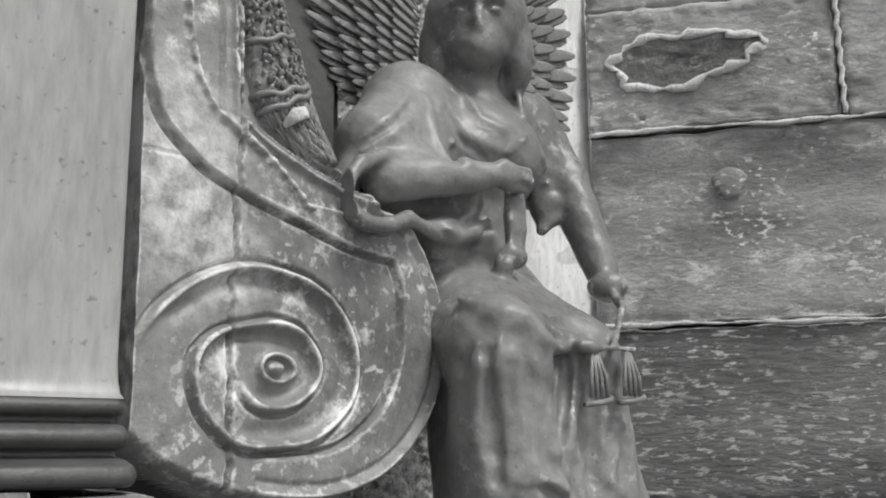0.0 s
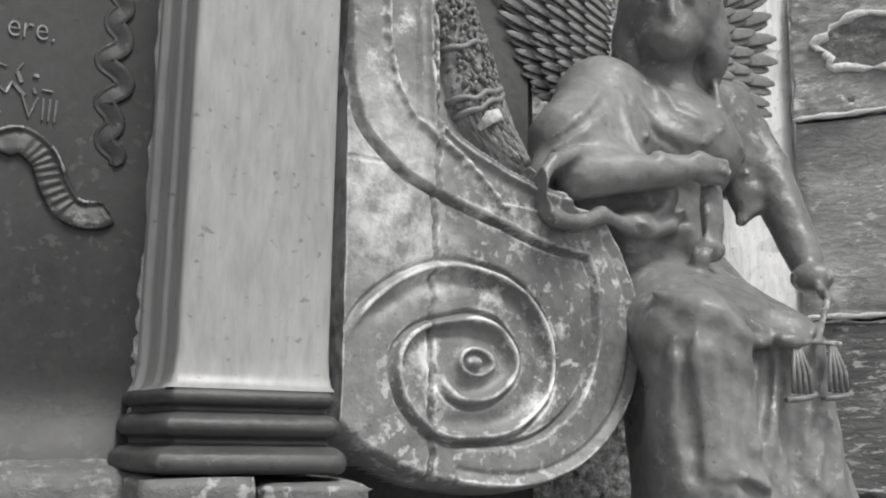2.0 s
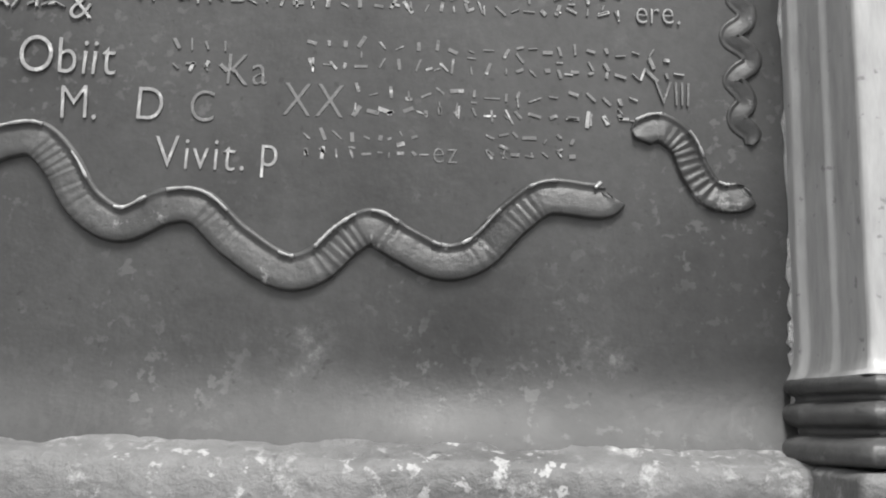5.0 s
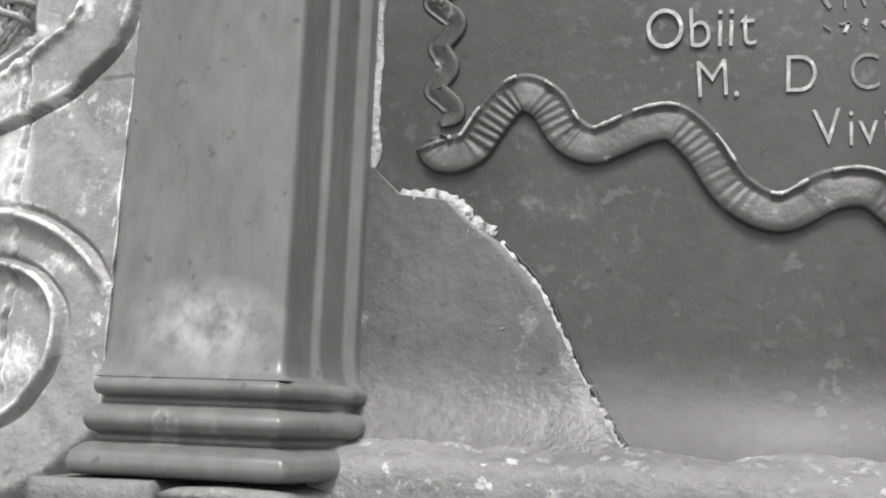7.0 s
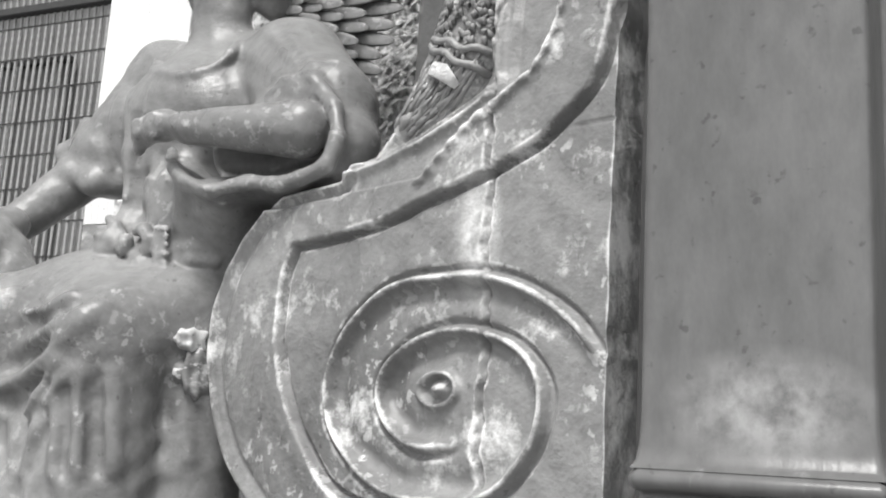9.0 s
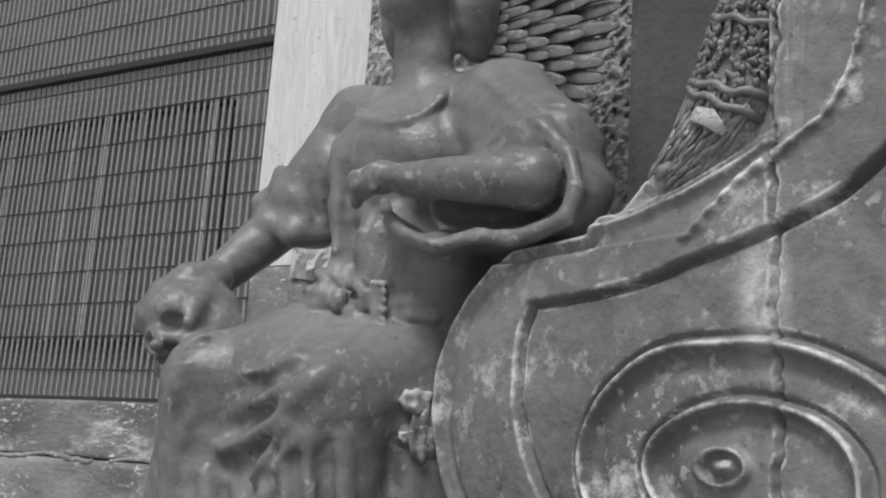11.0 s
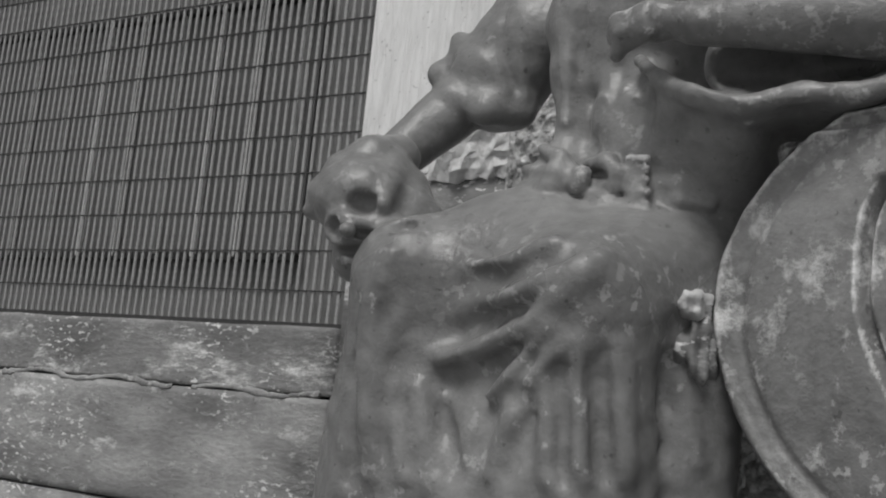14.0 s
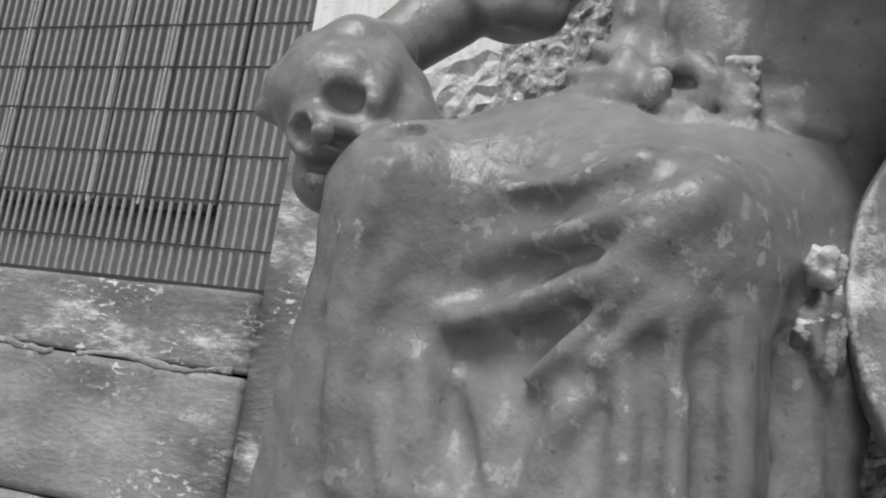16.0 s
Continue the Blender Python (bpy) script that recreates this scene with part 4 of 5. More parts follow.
crease(LEFT, 0.014, 0.01, (-2.149, -0.023, 1.732), (-2.145, -0.023, 1.703), (-2.142, -0.022, 1.674), (-2.144, -0.02, 1.646), (-2.147, -0.017, 1.619))
crease(LEFT, 0.014, 0.01, (-2.416, -0.018, 1.706), (-2.408, -0.014, 1.673), (-2.399, -0.014, 1.64), (-2.385, -0.016, 1.611), (-2.372, -0.017, 1.583))
crease(LEFT, 0.022, 0.011, (-2.419, -0.042, 1.908), (-2.432, -0.046, 1.87), (-2.451, -0.042, 1.834), (-2.455, -0.038, 1.802), (-2.457, -0.035, 1.769), (-2.456, -0.037, 1.736), (-2.45, -0.033, 1.7), (-2.443, -0.03, 1.664), (-2.439, -0.024, 1.629))
crease(LEFT, 0.022, 0.011, (-2.095, -0.007, 1.705), (-2.095, -0.006, 1.677), (-2.094, -0.008, 1.65), (-2.091, -0.006, 1.611))
crease(LEFT, 0.022, 0.011, (-2.133, -0.024, 1.688), (-2.131, -0.023, 1.645), (-2.131, -0.02, 1.605))
crease(LEFT, 0.022, 0.011, (-2.058, 0.027, 1.789), (-2.058, 0.03, 1.764), (-2.057, 0.033, 1.738), (-2.055, 0.032, 1.712), (-2.054, 0.035, 1.681), (-2.053, 0.037, 1.651), (-2.054, 0.044, 1.62))
crease(LEFT, 0.022, 0.011, (-2.357, -0.002, 1.703), (-2.355, -0.001, 1.672), (-2.35, -0.003, 1.641), (-2.344, -0.001, 1.608), (-2.336, -0.002, 1.576))
crease(LEFT, -0.018, 0.011, (-2.075, 0.004, 1.779), (-2.077, 0.011, 1.744), (-2.076, 0.011, 1.708), (-2.076, 0.016, 1.677), (-2.074, 0.016, 1.647), (-2.072, 0.018, 1.617))
crease(LEFT, -0.018, 0.011, (-2.112, -0.021, 1.702), (-2.111, -0.02, 1.671), (-2.109, -0.022, 1.641), (-2.108, -0.02, 1.611))
crease(LEFT, -0.02, 0.013, (-2.165, -0.02, 1.681), (-2.18, -0.024, 1.648), (-2.196, -0.026, 1.611))
crease(LEFT, -0.02, 0.013, (-2.334, 0.009, 1.684), (-2.322, 0.008, 1.657), (-2.306, -0.001, 1.631), (-2.287, -0.012, 1.597))
crease(LEFT, -0.02, 0.013, (-2.085, -0.002, 1.761), (-2.085, 0.004, 1.739), (-2.084, 0.005, 1.716), (-2.083, 0.007, 1.693), (-2.08, 0.01, 1.662), (-2.077, 0.012, 1.632))
crease(LEFT, -0.02, 0.013, (-2.125, -0.024, 1.754), (-2.123, -0.025, 1.725), (-2.12, -0.025, 1.696), (-2.12, -0.024, 1.673), (-2.118, -0.025, 1.651), (-2.118, -0.023, 1.629))
crease(LEFT, -0.02, 0.013, (-2.477, -0.036, 1.745), (-2.475, -0.035, 1.717), (-2.471, -0.038, 1.69), (-2.468, -0.038, 1.663), (-2.466, -0.037, 1.633), (-2.464, -0.036, 1.603), (-2.463, -0.033, 1.573))
crease(LEFT, 0.008, 0.01, (-1.897, 0.212, 2.431), (-1.827, 0.176, 2.375), (-1.751, 0.14, 2.321))
crease(LEFT, 0.008, 0.01, (-1.857, 0.155, 2.363), (-1.804, 0.151, 2.338), (-1.727, 0.127, 2.294))
crease(LEFT, 0.008, 0.01, (-1.945, 0.262, 2.513), (-1.856, 0.216, 2.435), (-1.799, 0.182, 2.382))
crease(LEFT, 0.008, 0.01, (-2.371, 0.32, 2.504), (-2.27, 0.173, 2.356), (-2.284, 0.183, 2.269))
crease(LEFT, 0.008, 0.01, (-2.52, 0.272, 2.344), (-2.476, 0.302, 2.284))
crease(LEFT, 0.008, 0.01, (-2.448, 0.296, 2.367), (-2.449, 0.328, 2.275))
crease(LEFT, 0.008, 0.01, (-2.125, 0.069, 2.221), (-2.211, 0.181, 2.194), (-2.231, 0.2, 2.112))
crease(LEFT, 0.008, 0.01, (-2.122, 0.138, 2.228), (-2.152, 0.179, 2.177), (-2.16, 0.171, 2.091))
crease(LEFT, 0.008, 0.01, (-2.272, 0.185, 2.268), (-2.276, 0.19, 2.18), (-2.252, 0.139, 2.09))
crease(LEFT, 0.008, 0.01, (-2.044, 0.092, 2.178), (-1.983, 0.076, 2.149), (-1.933, 0.074, 2.125), (-1.86, 0.09, 2.127))
crease(LEFT, 0.008, 0.01, (-2.121, 0.18, 2.154), (-2.019, 0.152, 2.099), (-1.951, 0.19, 2.102))
crease(LEFT, -0.007, 0.009, (-1.876, 0.193, 2.399), (-1.81, 0.151, 2.351), (-1.739, 0.135, 2.308))
crease(LEFT, -0.007, 0.009, (-2.238, 0.171, 2.397), (-2.25, 0.177, 2.32), (-2.26, 0.19, 2.246))
crease(LEFT, -0.007, 0.009, (-2.483, 0.292, 2.448), (-2.485, 0.285, 2.356), (-2.462, 0.314, 2.286))
crease(LEFT, -0.007, 0.009, (-2.183, 0.192, 2.249), (-2.176, 0.172, 2.178), (-2.17, 0.149, 2.093))
crease(LEFT, -0.007, 0.009, (-2.058, 0.097, 2.16), (-2.001, 0.08, 2.129), (-1.966, 0.096, 2.108), (-1.95, 0.227, 2.14))
crease(RIGHT, 0.011, 0.01, (1.919, 0.214, 2.415), (1.95, 0.191, 2.36), (2.016, 0.17, 2.333))
crease(RIGHT, 0.011, 0.01, (1.877, 0.201, 2.417), (1.909, 0.203, 2.342), (1.86, 0.079, 2.25))
crease(RIGHT, 0.011, 0.01, (1.841, 0.196, 2.421), (1.834, 0.165, 2.332), (1.84, 0.133, 2.273))
crease(RIGHT, 0.011, 0.01, (2.105, 0.171, 2.384), (2.048, 0.167, 2.331), (1.951, 0.074, 2.264))
crease(RIGHT, 0.011, 0.01, (1.774, 0.187, 2.418), (1.693, 0.133, 2.334), (1.643, 0.143, 2.291))
crease(RIGHT, 0.011, 0.01, (1.762, 0.149, 2.353), (1.688, 0.125, 2.294), (1.629, 0.142, 2.257))
crease(RIGHT, 0.011, 0.01, (2.276, 0.298, 2.465), (2.298, 0.291, 2.421), (2.316, 0.281, 2.376))
crease(RIGHT, 0.011, 0.01, (2.36, 0.301, 2.466), (2.351, 0.274, 2.395), (2.357, 0.263, 2.333))
crease(RIGHT, 0.011, 0.01, (2.175, 0.19, 2.344), (2.298, 0.308, 2.304), (2.276, 0.308, 2.211))
crease(RIGHT, 0.011, 0.01, (1.983, 0.095, 2.21), (2.008, 0.117, 2.14), (1.991, 0.11, 2.047))
crease(RIGHT, 0.011, 0.01, (1.781, 0.076, 2.103), (1.875, 0.141, 2.115), (2.018, 0.219, 2.167))
crease(RIGHT, 0.011, 0.01, (1.844, 0.182, 2.106), (1.951, 0.22, 2.106), (2.027, 0.211, 2.133))
crease(RIGHT, 0.011, 0.01, (1.98, 0.248, 2.494), (1.984, 0.19, 2.408), (2.034, 0.17, 2.384))
crease(RIGHT, -0.008, 0.01, (1.898, 0.208, 2.416), (1.93, 0.198, 2.352), (1.983, 0.183, 2.31))
crease(RIGHT, -0.008, 0.01, (1.858, 0.197, 2.419), (1.87, 0.183, 2.337), (1.837, 0.089, 2.255))
crease(RIGHT, -0.008, 0.01, (1.767, 0.167, 2.385), (1.688, 0.126, 2.313), (1.636, 0.143, 2.274))
crease(RIGHT, -0.008, 0.01, (2.311, 0.292, 2.454), (2.321, 0.28, 2.399), (2.336, 0.271, 2.354))
crease(RIGHT, -0.008, 0.01, (1.778, 0.082, 2.091), (1.954, 0.234, 2.126), (2.023, 0.216, 2.15))
crease(RIGHT, 0.022, 0.015, (1.833, 0.051, 1.95), (1.86, -0.04, 1.918), (1.996, 0.011, 1.905), (2.105, 0.006, 1.869))
crease(RIGHT, 0.022, 0.015, (1.829, -0.05, 1.859), (1.833, -0.047, 1.804), (1.844, -0.037, 1.751), (1.85, -0.037, 1.697), (1.854, -0.037, 1.643), (1.858, -0.038, 1.568))
crease(RIGHT, 0.022, 0.015, (1.946, -0.052, 1.866), (1.96, -0.042, 1.81), (1.989, -0.016, 1.756), (1.976, -0.037, 1.698), (1.97, -0.048, 1.642))
crease(RIGHT, 0.022, 0.015, (2.103, 0.006, 1.857), (2.085, 0.009, 1.76), (2.054, -0.004, 1.706), (2.028, -0.012, 1.654))
crease(RIGHT, 0.022, 0.015, (1.805, 0.005, 1.665), (1.808, -0.002, 1.73), (1.804, -0.018, 1.805))
crease(RIGHT, 0.022, 0.015, (2.078, 0.154, 2.024), (2.102, 0.088, 1.978))
crease(RIGHT, 0.022, 0.015, (2.193, 0.002, 1.69), (2.175, -0.002, 1.618), (2.187, -0.004, 1.559))
crease(RIGHT, 0.022, 0.015, (1.869, -0.043, 1.568), (1.877, -0.051, 1.6), (1.925, -0.054, 1.588), (1.988, -0.05, 1.565))
crease(RIGHT, -0.02, 0.014, (1.878, -0.068, 1.838), (1.891, -0.059, 1.784), (1.898, -0.057, 1.729), (1.896, -0.064, 1.642))
crease(RIGHT, -0.02, 0.014, (1.81, -0.032, 1.837), (1.82, -0.024, 1.773), (1.825, -0.021, 1.708), (1.828, -0.026, 1.648), (1.831, -0.031, 1.59))
crease(RIGHT, -0.02, 0.014, (2.062, 0.015, 1.843), (2.056, 0.011, 1.789), (2.045, 0.003, 1.735), (2.009, -0.016, 1.665))
crease(RIGHT, -0.02, 0.014, (2.128, 0, 1.809), (2.129, 0.003, 1.749), (2.123, 0.001, 1.689), (2.114, -0.001, 1.636), (2.103, -0.005, 1.584))
crease(RIGHT, -0.02, 0.014, (1.882, -0.053, 1.573), (1.921, -0.058, 1.576), (1.97, -0.052, 1.56))
crease(RIGHT, -0.02, 0.014, (1.815, -0.024, 1.894), (1.791, -0.001, 1.861), (1.788, 0.025, 1.808))
crease(LEFT, 0.030, 0.013, (-2.308, 0.026, 1.839), (-2.214, -0.028, 1.844), (-2.151, -0.044, 1.864), (-2.108, -0.028, 1.889), (-2.088, -0.002, 1.901))
crease(LEFT, 0.034, 0.014, (-2.338, 0.001, 1.758), (-2.265, -0.004, 1.778), (-2.175, -0.037, 1.802), (-2.125, -0.037, 1.847), (-2.096, -0.023, 1.878))
crease(LEFT, 0.030, 0.012, (-2.245, -0.009, 1.71), (-2.203, -0.025, 1.74), (-2.17, -0.028, 1.776), (-2.14, -0.038, 1.8))
crease(LEFT, 0.026, 0.011, (-2.168, -0.028, 1.73), (-2.139, -0.032, 1.762), (-2.12, -0.027, 1.782))
crease(LEFT, 0.022, 0.013, (-2.317, 0.015, 1.9), (-2.233, -0.007, 1.901), (-2.159, -0.012, 1.922))
crease(LEFT, 0.018, 0.016, (-2.427, -0.052, 1.861), (-2.443, -0.041, 1.799), (-2.443, -0.041, 1.743), (-2.44, -0.03, 1.66))
crease(LEFT, -0.012, 0.022, (-2.321, 0.017, 1.799), (-2.243, 0.0, 1.822), (-2.165, -0.033, 1.835))
crease(LEFT, -0.016, 0.028, (-2.327, 0.015, 1.725), (-2.277, 0.002, 1.722), (-2.236, 0.004, 1.752), (-2.18, -0.024, 1.779))
crease(LEFT, -0.014, 0.014, (-2.352, -0.005, 1.712), (-2.34, -0.006, 1.659), (-2.33, -0.006, 1.6))
crease(LEFT, -0.014, 0.018, (-2.26, -0.0, 1.875), (-2.18, -0.03, 1.885), (-2.13, -0.03, 1.905))
crease(LEFT, 0.009, 0.008, (-2.01, 0.267, 2.528), (-1.959, 0.245, 2.487), (-1.897, 0.214, 2.437))
crease(LEFT, 0.01, 0.008, (-1.895, 0.189, 2.38), (-1.835, 0.173, 2.367), (-1.779, 0.151, 2.343))
crease(LEFT, 0.01, 0.008, (-1.878, 0.157, 2.331), (-1.825, 0.153, 2.327), (-1.776, 0.155, 2.312))
crease(LEFT, 0.012, 0.007, (-2.3, 0.24, 2.5), (-2.275, 0.21, 2.462), (-2.223, 0.185, 2.432), (-2.147, 0.179, 2.413), (-2.096, 0.206, 2.429), (-2.07, 0.238, 2.469), (-2.075, 0.27, 2.51))
crease(LEFT, 0.012, 0.012, (-2.312, 0.198, 2.405), (-2.278, 0.178, 2.267), (-2.27, 0.18, 2.17))
crease(LEFT, 0.01, 0.01, (-2.16, 0.18, 2.21), (-2.176, 0.178, 2.179), (-2.171, 0.152, 2.088))
crease(RIGHT, 0.030, 0.014, (1.8, 0.06, 1.955), (1.825, 0.005, 1.932), (1.894, -0.053, 1.907), (1.937, -0.061, 1.864), (2.0, -0.02, 1.855), (2.064, 0.012, 1.858), (2.094, -0.03, 1.86))
crease(RIGHT, -0.016, 0.024, (1.812, -0.01, 1.885), (1.828, -0.055, 1.855), (1.87, -0.066, 1.862))
crease(RIGHT, -0.014, 0.014, (2.037, 0.016, 1.836), (1.994, -0.027, 1.755), (1.97, -0.057, 1.664))
crease(RIGHT, 0.016, 0.012, (2.083, 0.007, 1.831), (2.043, -0.014, 1.699), (2.017, -0.02, 1.597))
crease(RIGHT, -0.016, 0.018, (1.841, -0.059, 1.803), (1.841, -0.047, 1.728), (1.839, -0.021, 1.643))
crease(RIGHT, 0.014, 0.018, (1.887, -0.056, 1.817), (1.9, -0.046, 1.73), (1.884, -0.054, 1.653))
crease(RIGHT, 0.022, 0.01, (1.875, -0.054, 1.626), (1.86, -0.054, 1.59), (1.897, -0.051, 1.573), (1.924, -0.063, 1.59), (1.979, -0.059, 1.568))
crease(RIGHT, 0.012, 0.01, (1.937, 0.086, 2.0), (2.044, 0.062, 1.963), (2.104, 0.055, 1.948))
crease(RIGHT, 0.012, 0.008, (1.907, -0.038, 1.927), (1.99, 0.0, 1.928), (2.065, 0.041, 1.929))
crease(RIGHT, 0.01, 0.007, (1.91, 0.223, 2.457), (1.916, 0.212, 2.386), (1.95, 0.192, 2.346))
crease(RIGHT, 0.01, 0.008, (1.826, 0.175, 2.378), (1.834, 0.125, 2.269))
crease(RIGHT, 0.009, 0.007, (1.868, 0.2, 2.421), (1.851, 0.097, 2.259))
crease(RIGHT, 0.02, 0.01, (2.175, -0.012, 1.642), (2.151, -0.015, 1.583), (2.175, -0.014, 1.554))
crease(RIGHT, -0.02, 0.012, (2.2, -0.01, 1.63), (2.185, -0.012, 1.58))



def carve(name, B, lo, hi, h, extras, label):
    ax = [np.arange(a, b, h, dtype=np.float32) for a, b in zip(lo, hi)]
    P = np.stack(np.meshgrid(*ax, indexing="ij"), -1)
    F = np.concatenate([seated_figure(P[i:i + 12], B) for i in range(0, len(ax[0]), 12)])
    F[0], F[-1], F[:, 0], F[:, -1], F[:, :, 0], F[:, :, -1] = 1, 1, 1, 1, 1, 1
    v, f = surface(F, lo, h)
    verts, faces = [tuple(p) for p in v], [tuple(q) for q in f]
    for ev, ef in extras:
        n = len(verts)
        verts += [tuple(p) for p in ev]
        faces += [tuple(k + n for k in q) for q in ef]
    ob = mesh_object(name, verts, faces, M_STATUE)
    return tagged(ob, label, "statue")


def feather(a, b, width, lift):
    """One long carved feather from a to b: a flat, slightly keeled blade with a rounded tip."""
    a, b = Vector(a), Vector(b)
    d = (b - a).normalized()
    s = d.cross(Vector((0, 1, 0))).normalized()
    n = s.cross(d).normalized()
    verts, faces = [], []
    for t, w in ((0, 0.55), (0.25, 0.85), (0.55, 1.0), (0.8, 0.95), (0.93, 0.7), (1.0, 0.25)):
        c = a.lerp(b, t) + Vector((0, lift, 0))
        for x, y in ((-1, 0.0), (-0.6, -0.22), (0, -0.42), (0.6, -0.30), (1, 0.0), (0, 0.5)):
            verts.append(c + s * x * width * w + n * y * width * 0.24 * w)
    for i in range(5):
        for k in range(6):
            p, q = i * 6 + k, i * 6 + (k + 1) % 6
            faces.append((p, q, q + 6, p + 6))
    faces += [(5, 4, 3, 2, 1, 0), (30, 31, 32, 33, 34, 35)]
    return verts, faces


def fan(root, arm, a0, a1, count, long0, long1, side, y, slim=1.0):
    """A wing: feathers set along an arm from root, turning as they go, in three overlapping rows."""
    out = []
    for row, (share, wd, dy) in enumerate(((1.0, 0.019, 0.03), (0.74, 0.017, 0.010), (0.52, 0.015, -0.008), (0.34, 0.013, -0.024), (0.18, 0.012, -0.038))):
        for i in range(count - row):
            t = (i + 0.5 * row) / (count - 1)
            a = radians(a0 + (a1 - a0) * t + 2 * math.sin(i * 3.1))
            ln = (long0 + (long1 - long0) * t) * share * (1 + 0.04 * math.sin(i * 2.7 + row))
            d = Vector((side * math.cos(a), 0, math.sin(a)))
            p = Vector((root[0] + arm[0] * t, y + dy, root[1] + arm[1] * t))
            out.append(feather(p - d * 0.03, p + d * ln + Vector((0, 0.04 * share, 0)), wd * slim, 0.006 * (i % 2)))
    return out


PANS = []
for x, low in ((2.102, 1.74), (2.202, 1.746)):
    for k in (-0.024, -0.008, 0.008, 0.024):
        PANS.append(tube([(x + k * 0.15, -0.03, 1.861), (x + k * 0.9, -0.042, low + 0.055), (x + k, -0.042, low + 0.012)], [0.004, 0.005, 0.0045], 6))
    PANS.append(tube([(x + 0.036 * math.cos(t), -0.038 + 0.014 * math.sin(t), low + 0.014 - 0.016 * max(0, math.sin(t * 0.5))) for t in np.linspace(0, 2 * math.pi, 20)], 0.0065, 6))

carve("angel_statue", LEFT, (-2.80, -.16, 1.372), (-1.60, .56, 2.90), 0.0060, fan((-2.06, 2.50), (-0.05, 0.42), -32, 40, 19, 0.15, 0.40, 1, 0.44),
      "seated grey stone angel resting one hand on a skull")
carve("angel_statue", RIGHT, (1.54, -.18, 1.372), (2.60, .56, 2.92), 0.0060, fan((1.90, 2.50), (0.03, 0.34), 2, 52, 28, 0.11, 0.46, -1, 0.42, 0.66) + fan((2.22, 2.56), (-0.02, 0.30), -22, 50, 24, 0.34, 0.48, 1, 0.45, 1.15) + PANS,
      "seated grey stone angel holding a small pair of scales")


# ---------------------------------------------------------------- carved sheaves behind the scroll tails
def sheaf(side):
    """A sheaf lying on the bed of the scroll's tail: a low swelling with stalks below, ears above, and cords round it."""
    rng = random.Random(4 + side)
    mid = [(0.475, 2.185, 0.030), (0.415, 2.235, 0.055), (0.365, 2.30, 0.070), (0.340, 2.37, 0.066), (0.312, 2.44, 0.058), (0.292, 2.51, 0.046), (0.272, 2.60, 0.036), (0.252, 2.75, 0.032)]
    line = smooth_line(mid, 6)
    top = thing("carved_sheaf", "bound stone sheaf of grain carved on the tail of the scroll", "carving", wing_point(side, 0.475, 2.185, -0.02), group="carved sheaves")

    def at(k, across, lift):
        """A place on the swelling: k along it, across from -1 to 1, lift above it."""
        i = min(int(k), len(line) - 2)
        p = line[i].lerp(line[i + 1], k - i)
        d = (line[i + 1] - line[i]).normalized()
        w = Vector((d.y, -d.x, 0)) * across * p.z
        return wing_point(side, p.x + w.x, p.y + w.y, -0.020 + 0.045 * math.sqrt(max(0.0, 1 - across * across)) + lift)

    n, m = len(line), 11
    verts = [at(i, -1 + 2 * j / (m - 1), 0.0) for i in range(n) for j in range(m)]
    faces = [(i * m + j, i * m + j + 1, (i + 1) * m + j + 1, (i + 1) * m + j)[::side] for i in range(n - 1) for j in range(m - 1)]
    child(mesh_object("bundle_core", verts, faces, M_VOLUTE), top)
    verts, faces = [], []

    def add(points, radii):
        ev, ef = tube(points, radii, 5)
        n0 = len(verts)
        verts.extend(ev)
        faces.extend(tuple(x + n0 for x in g) for g in ef)

    for i in range(150):
        k, c, ln = rng.random() * 11, rng.uniform(-0.92, 0.92), rng.uniform(2.0, 4.0)
        bend = rng.uniform(-0.12, 0.12)
        r = rng.uniform(0.0028, 0.0055)
        add([at(k, c, 0.0), at(k + ln * 0.5, c + bend * 0.5, 0.003), at(k + ln, max(-1, min(1, c + bend)), rng.uniform(-0.002, 0.005))], [r * 0.7, r, r * 0.5])
    for i in range(520):
        k, c = 11 + rng.random() * (n - 13), rng.uniform(-0.95, 0.95)
        r = rng.uniform(0.0035, 0.0060)
        add([at(k, c, 0.0), at(k + 0.55, c + 0.05 * rng.random(), 0.006), at(k + 0.9, c + rng.uniform(-0.08, 0.08), 0.008)], [r * 0.6, r, r * 0.3])
    tagged(child(mesh_object("grain", verts, faces, M_VOLUTE, label="dense carved stalks and ears of grain"), top), kind="stuff")
    for k in (11.5, 13.0, 21.0):
        ev, ef = tube([at(k + 0.25 * math.sin(j), -1 + 2 * j / 16, 0.006) for j in range(17)], 0.0065, 6)
        child(mesh_object("band", ev, ef, M_VOLUTE), top)
    ev, ef = tube([at(9.2, -0.75, 0.008), at(9.8, -0.35, 0.014), at(9.4, 0.05, 0.012), at(9.3, 0.2, 0.004)], [0.006, 0.014, 0.012, 0.004], 10, 0.3)
    child(mesh_object("lime_patch", ev, ef, M_LIME, label="smear of white lime"), top)
    return top


sheaf(1)
sheaf(-1)

# ---------------------------------------------------------------- cartouche on the panel
RELIEF = [(-0.034, -0.004), (-0.033, 0.014), (-0.030, 0.0175), (-0.018, 0.014), (-0.004, 0.009), (0.006, 0.005), (0.011, 0.001), (0.015, 0.006), (0.019, 0.006), (0.022, 0.001), (0.025, -0.004)]


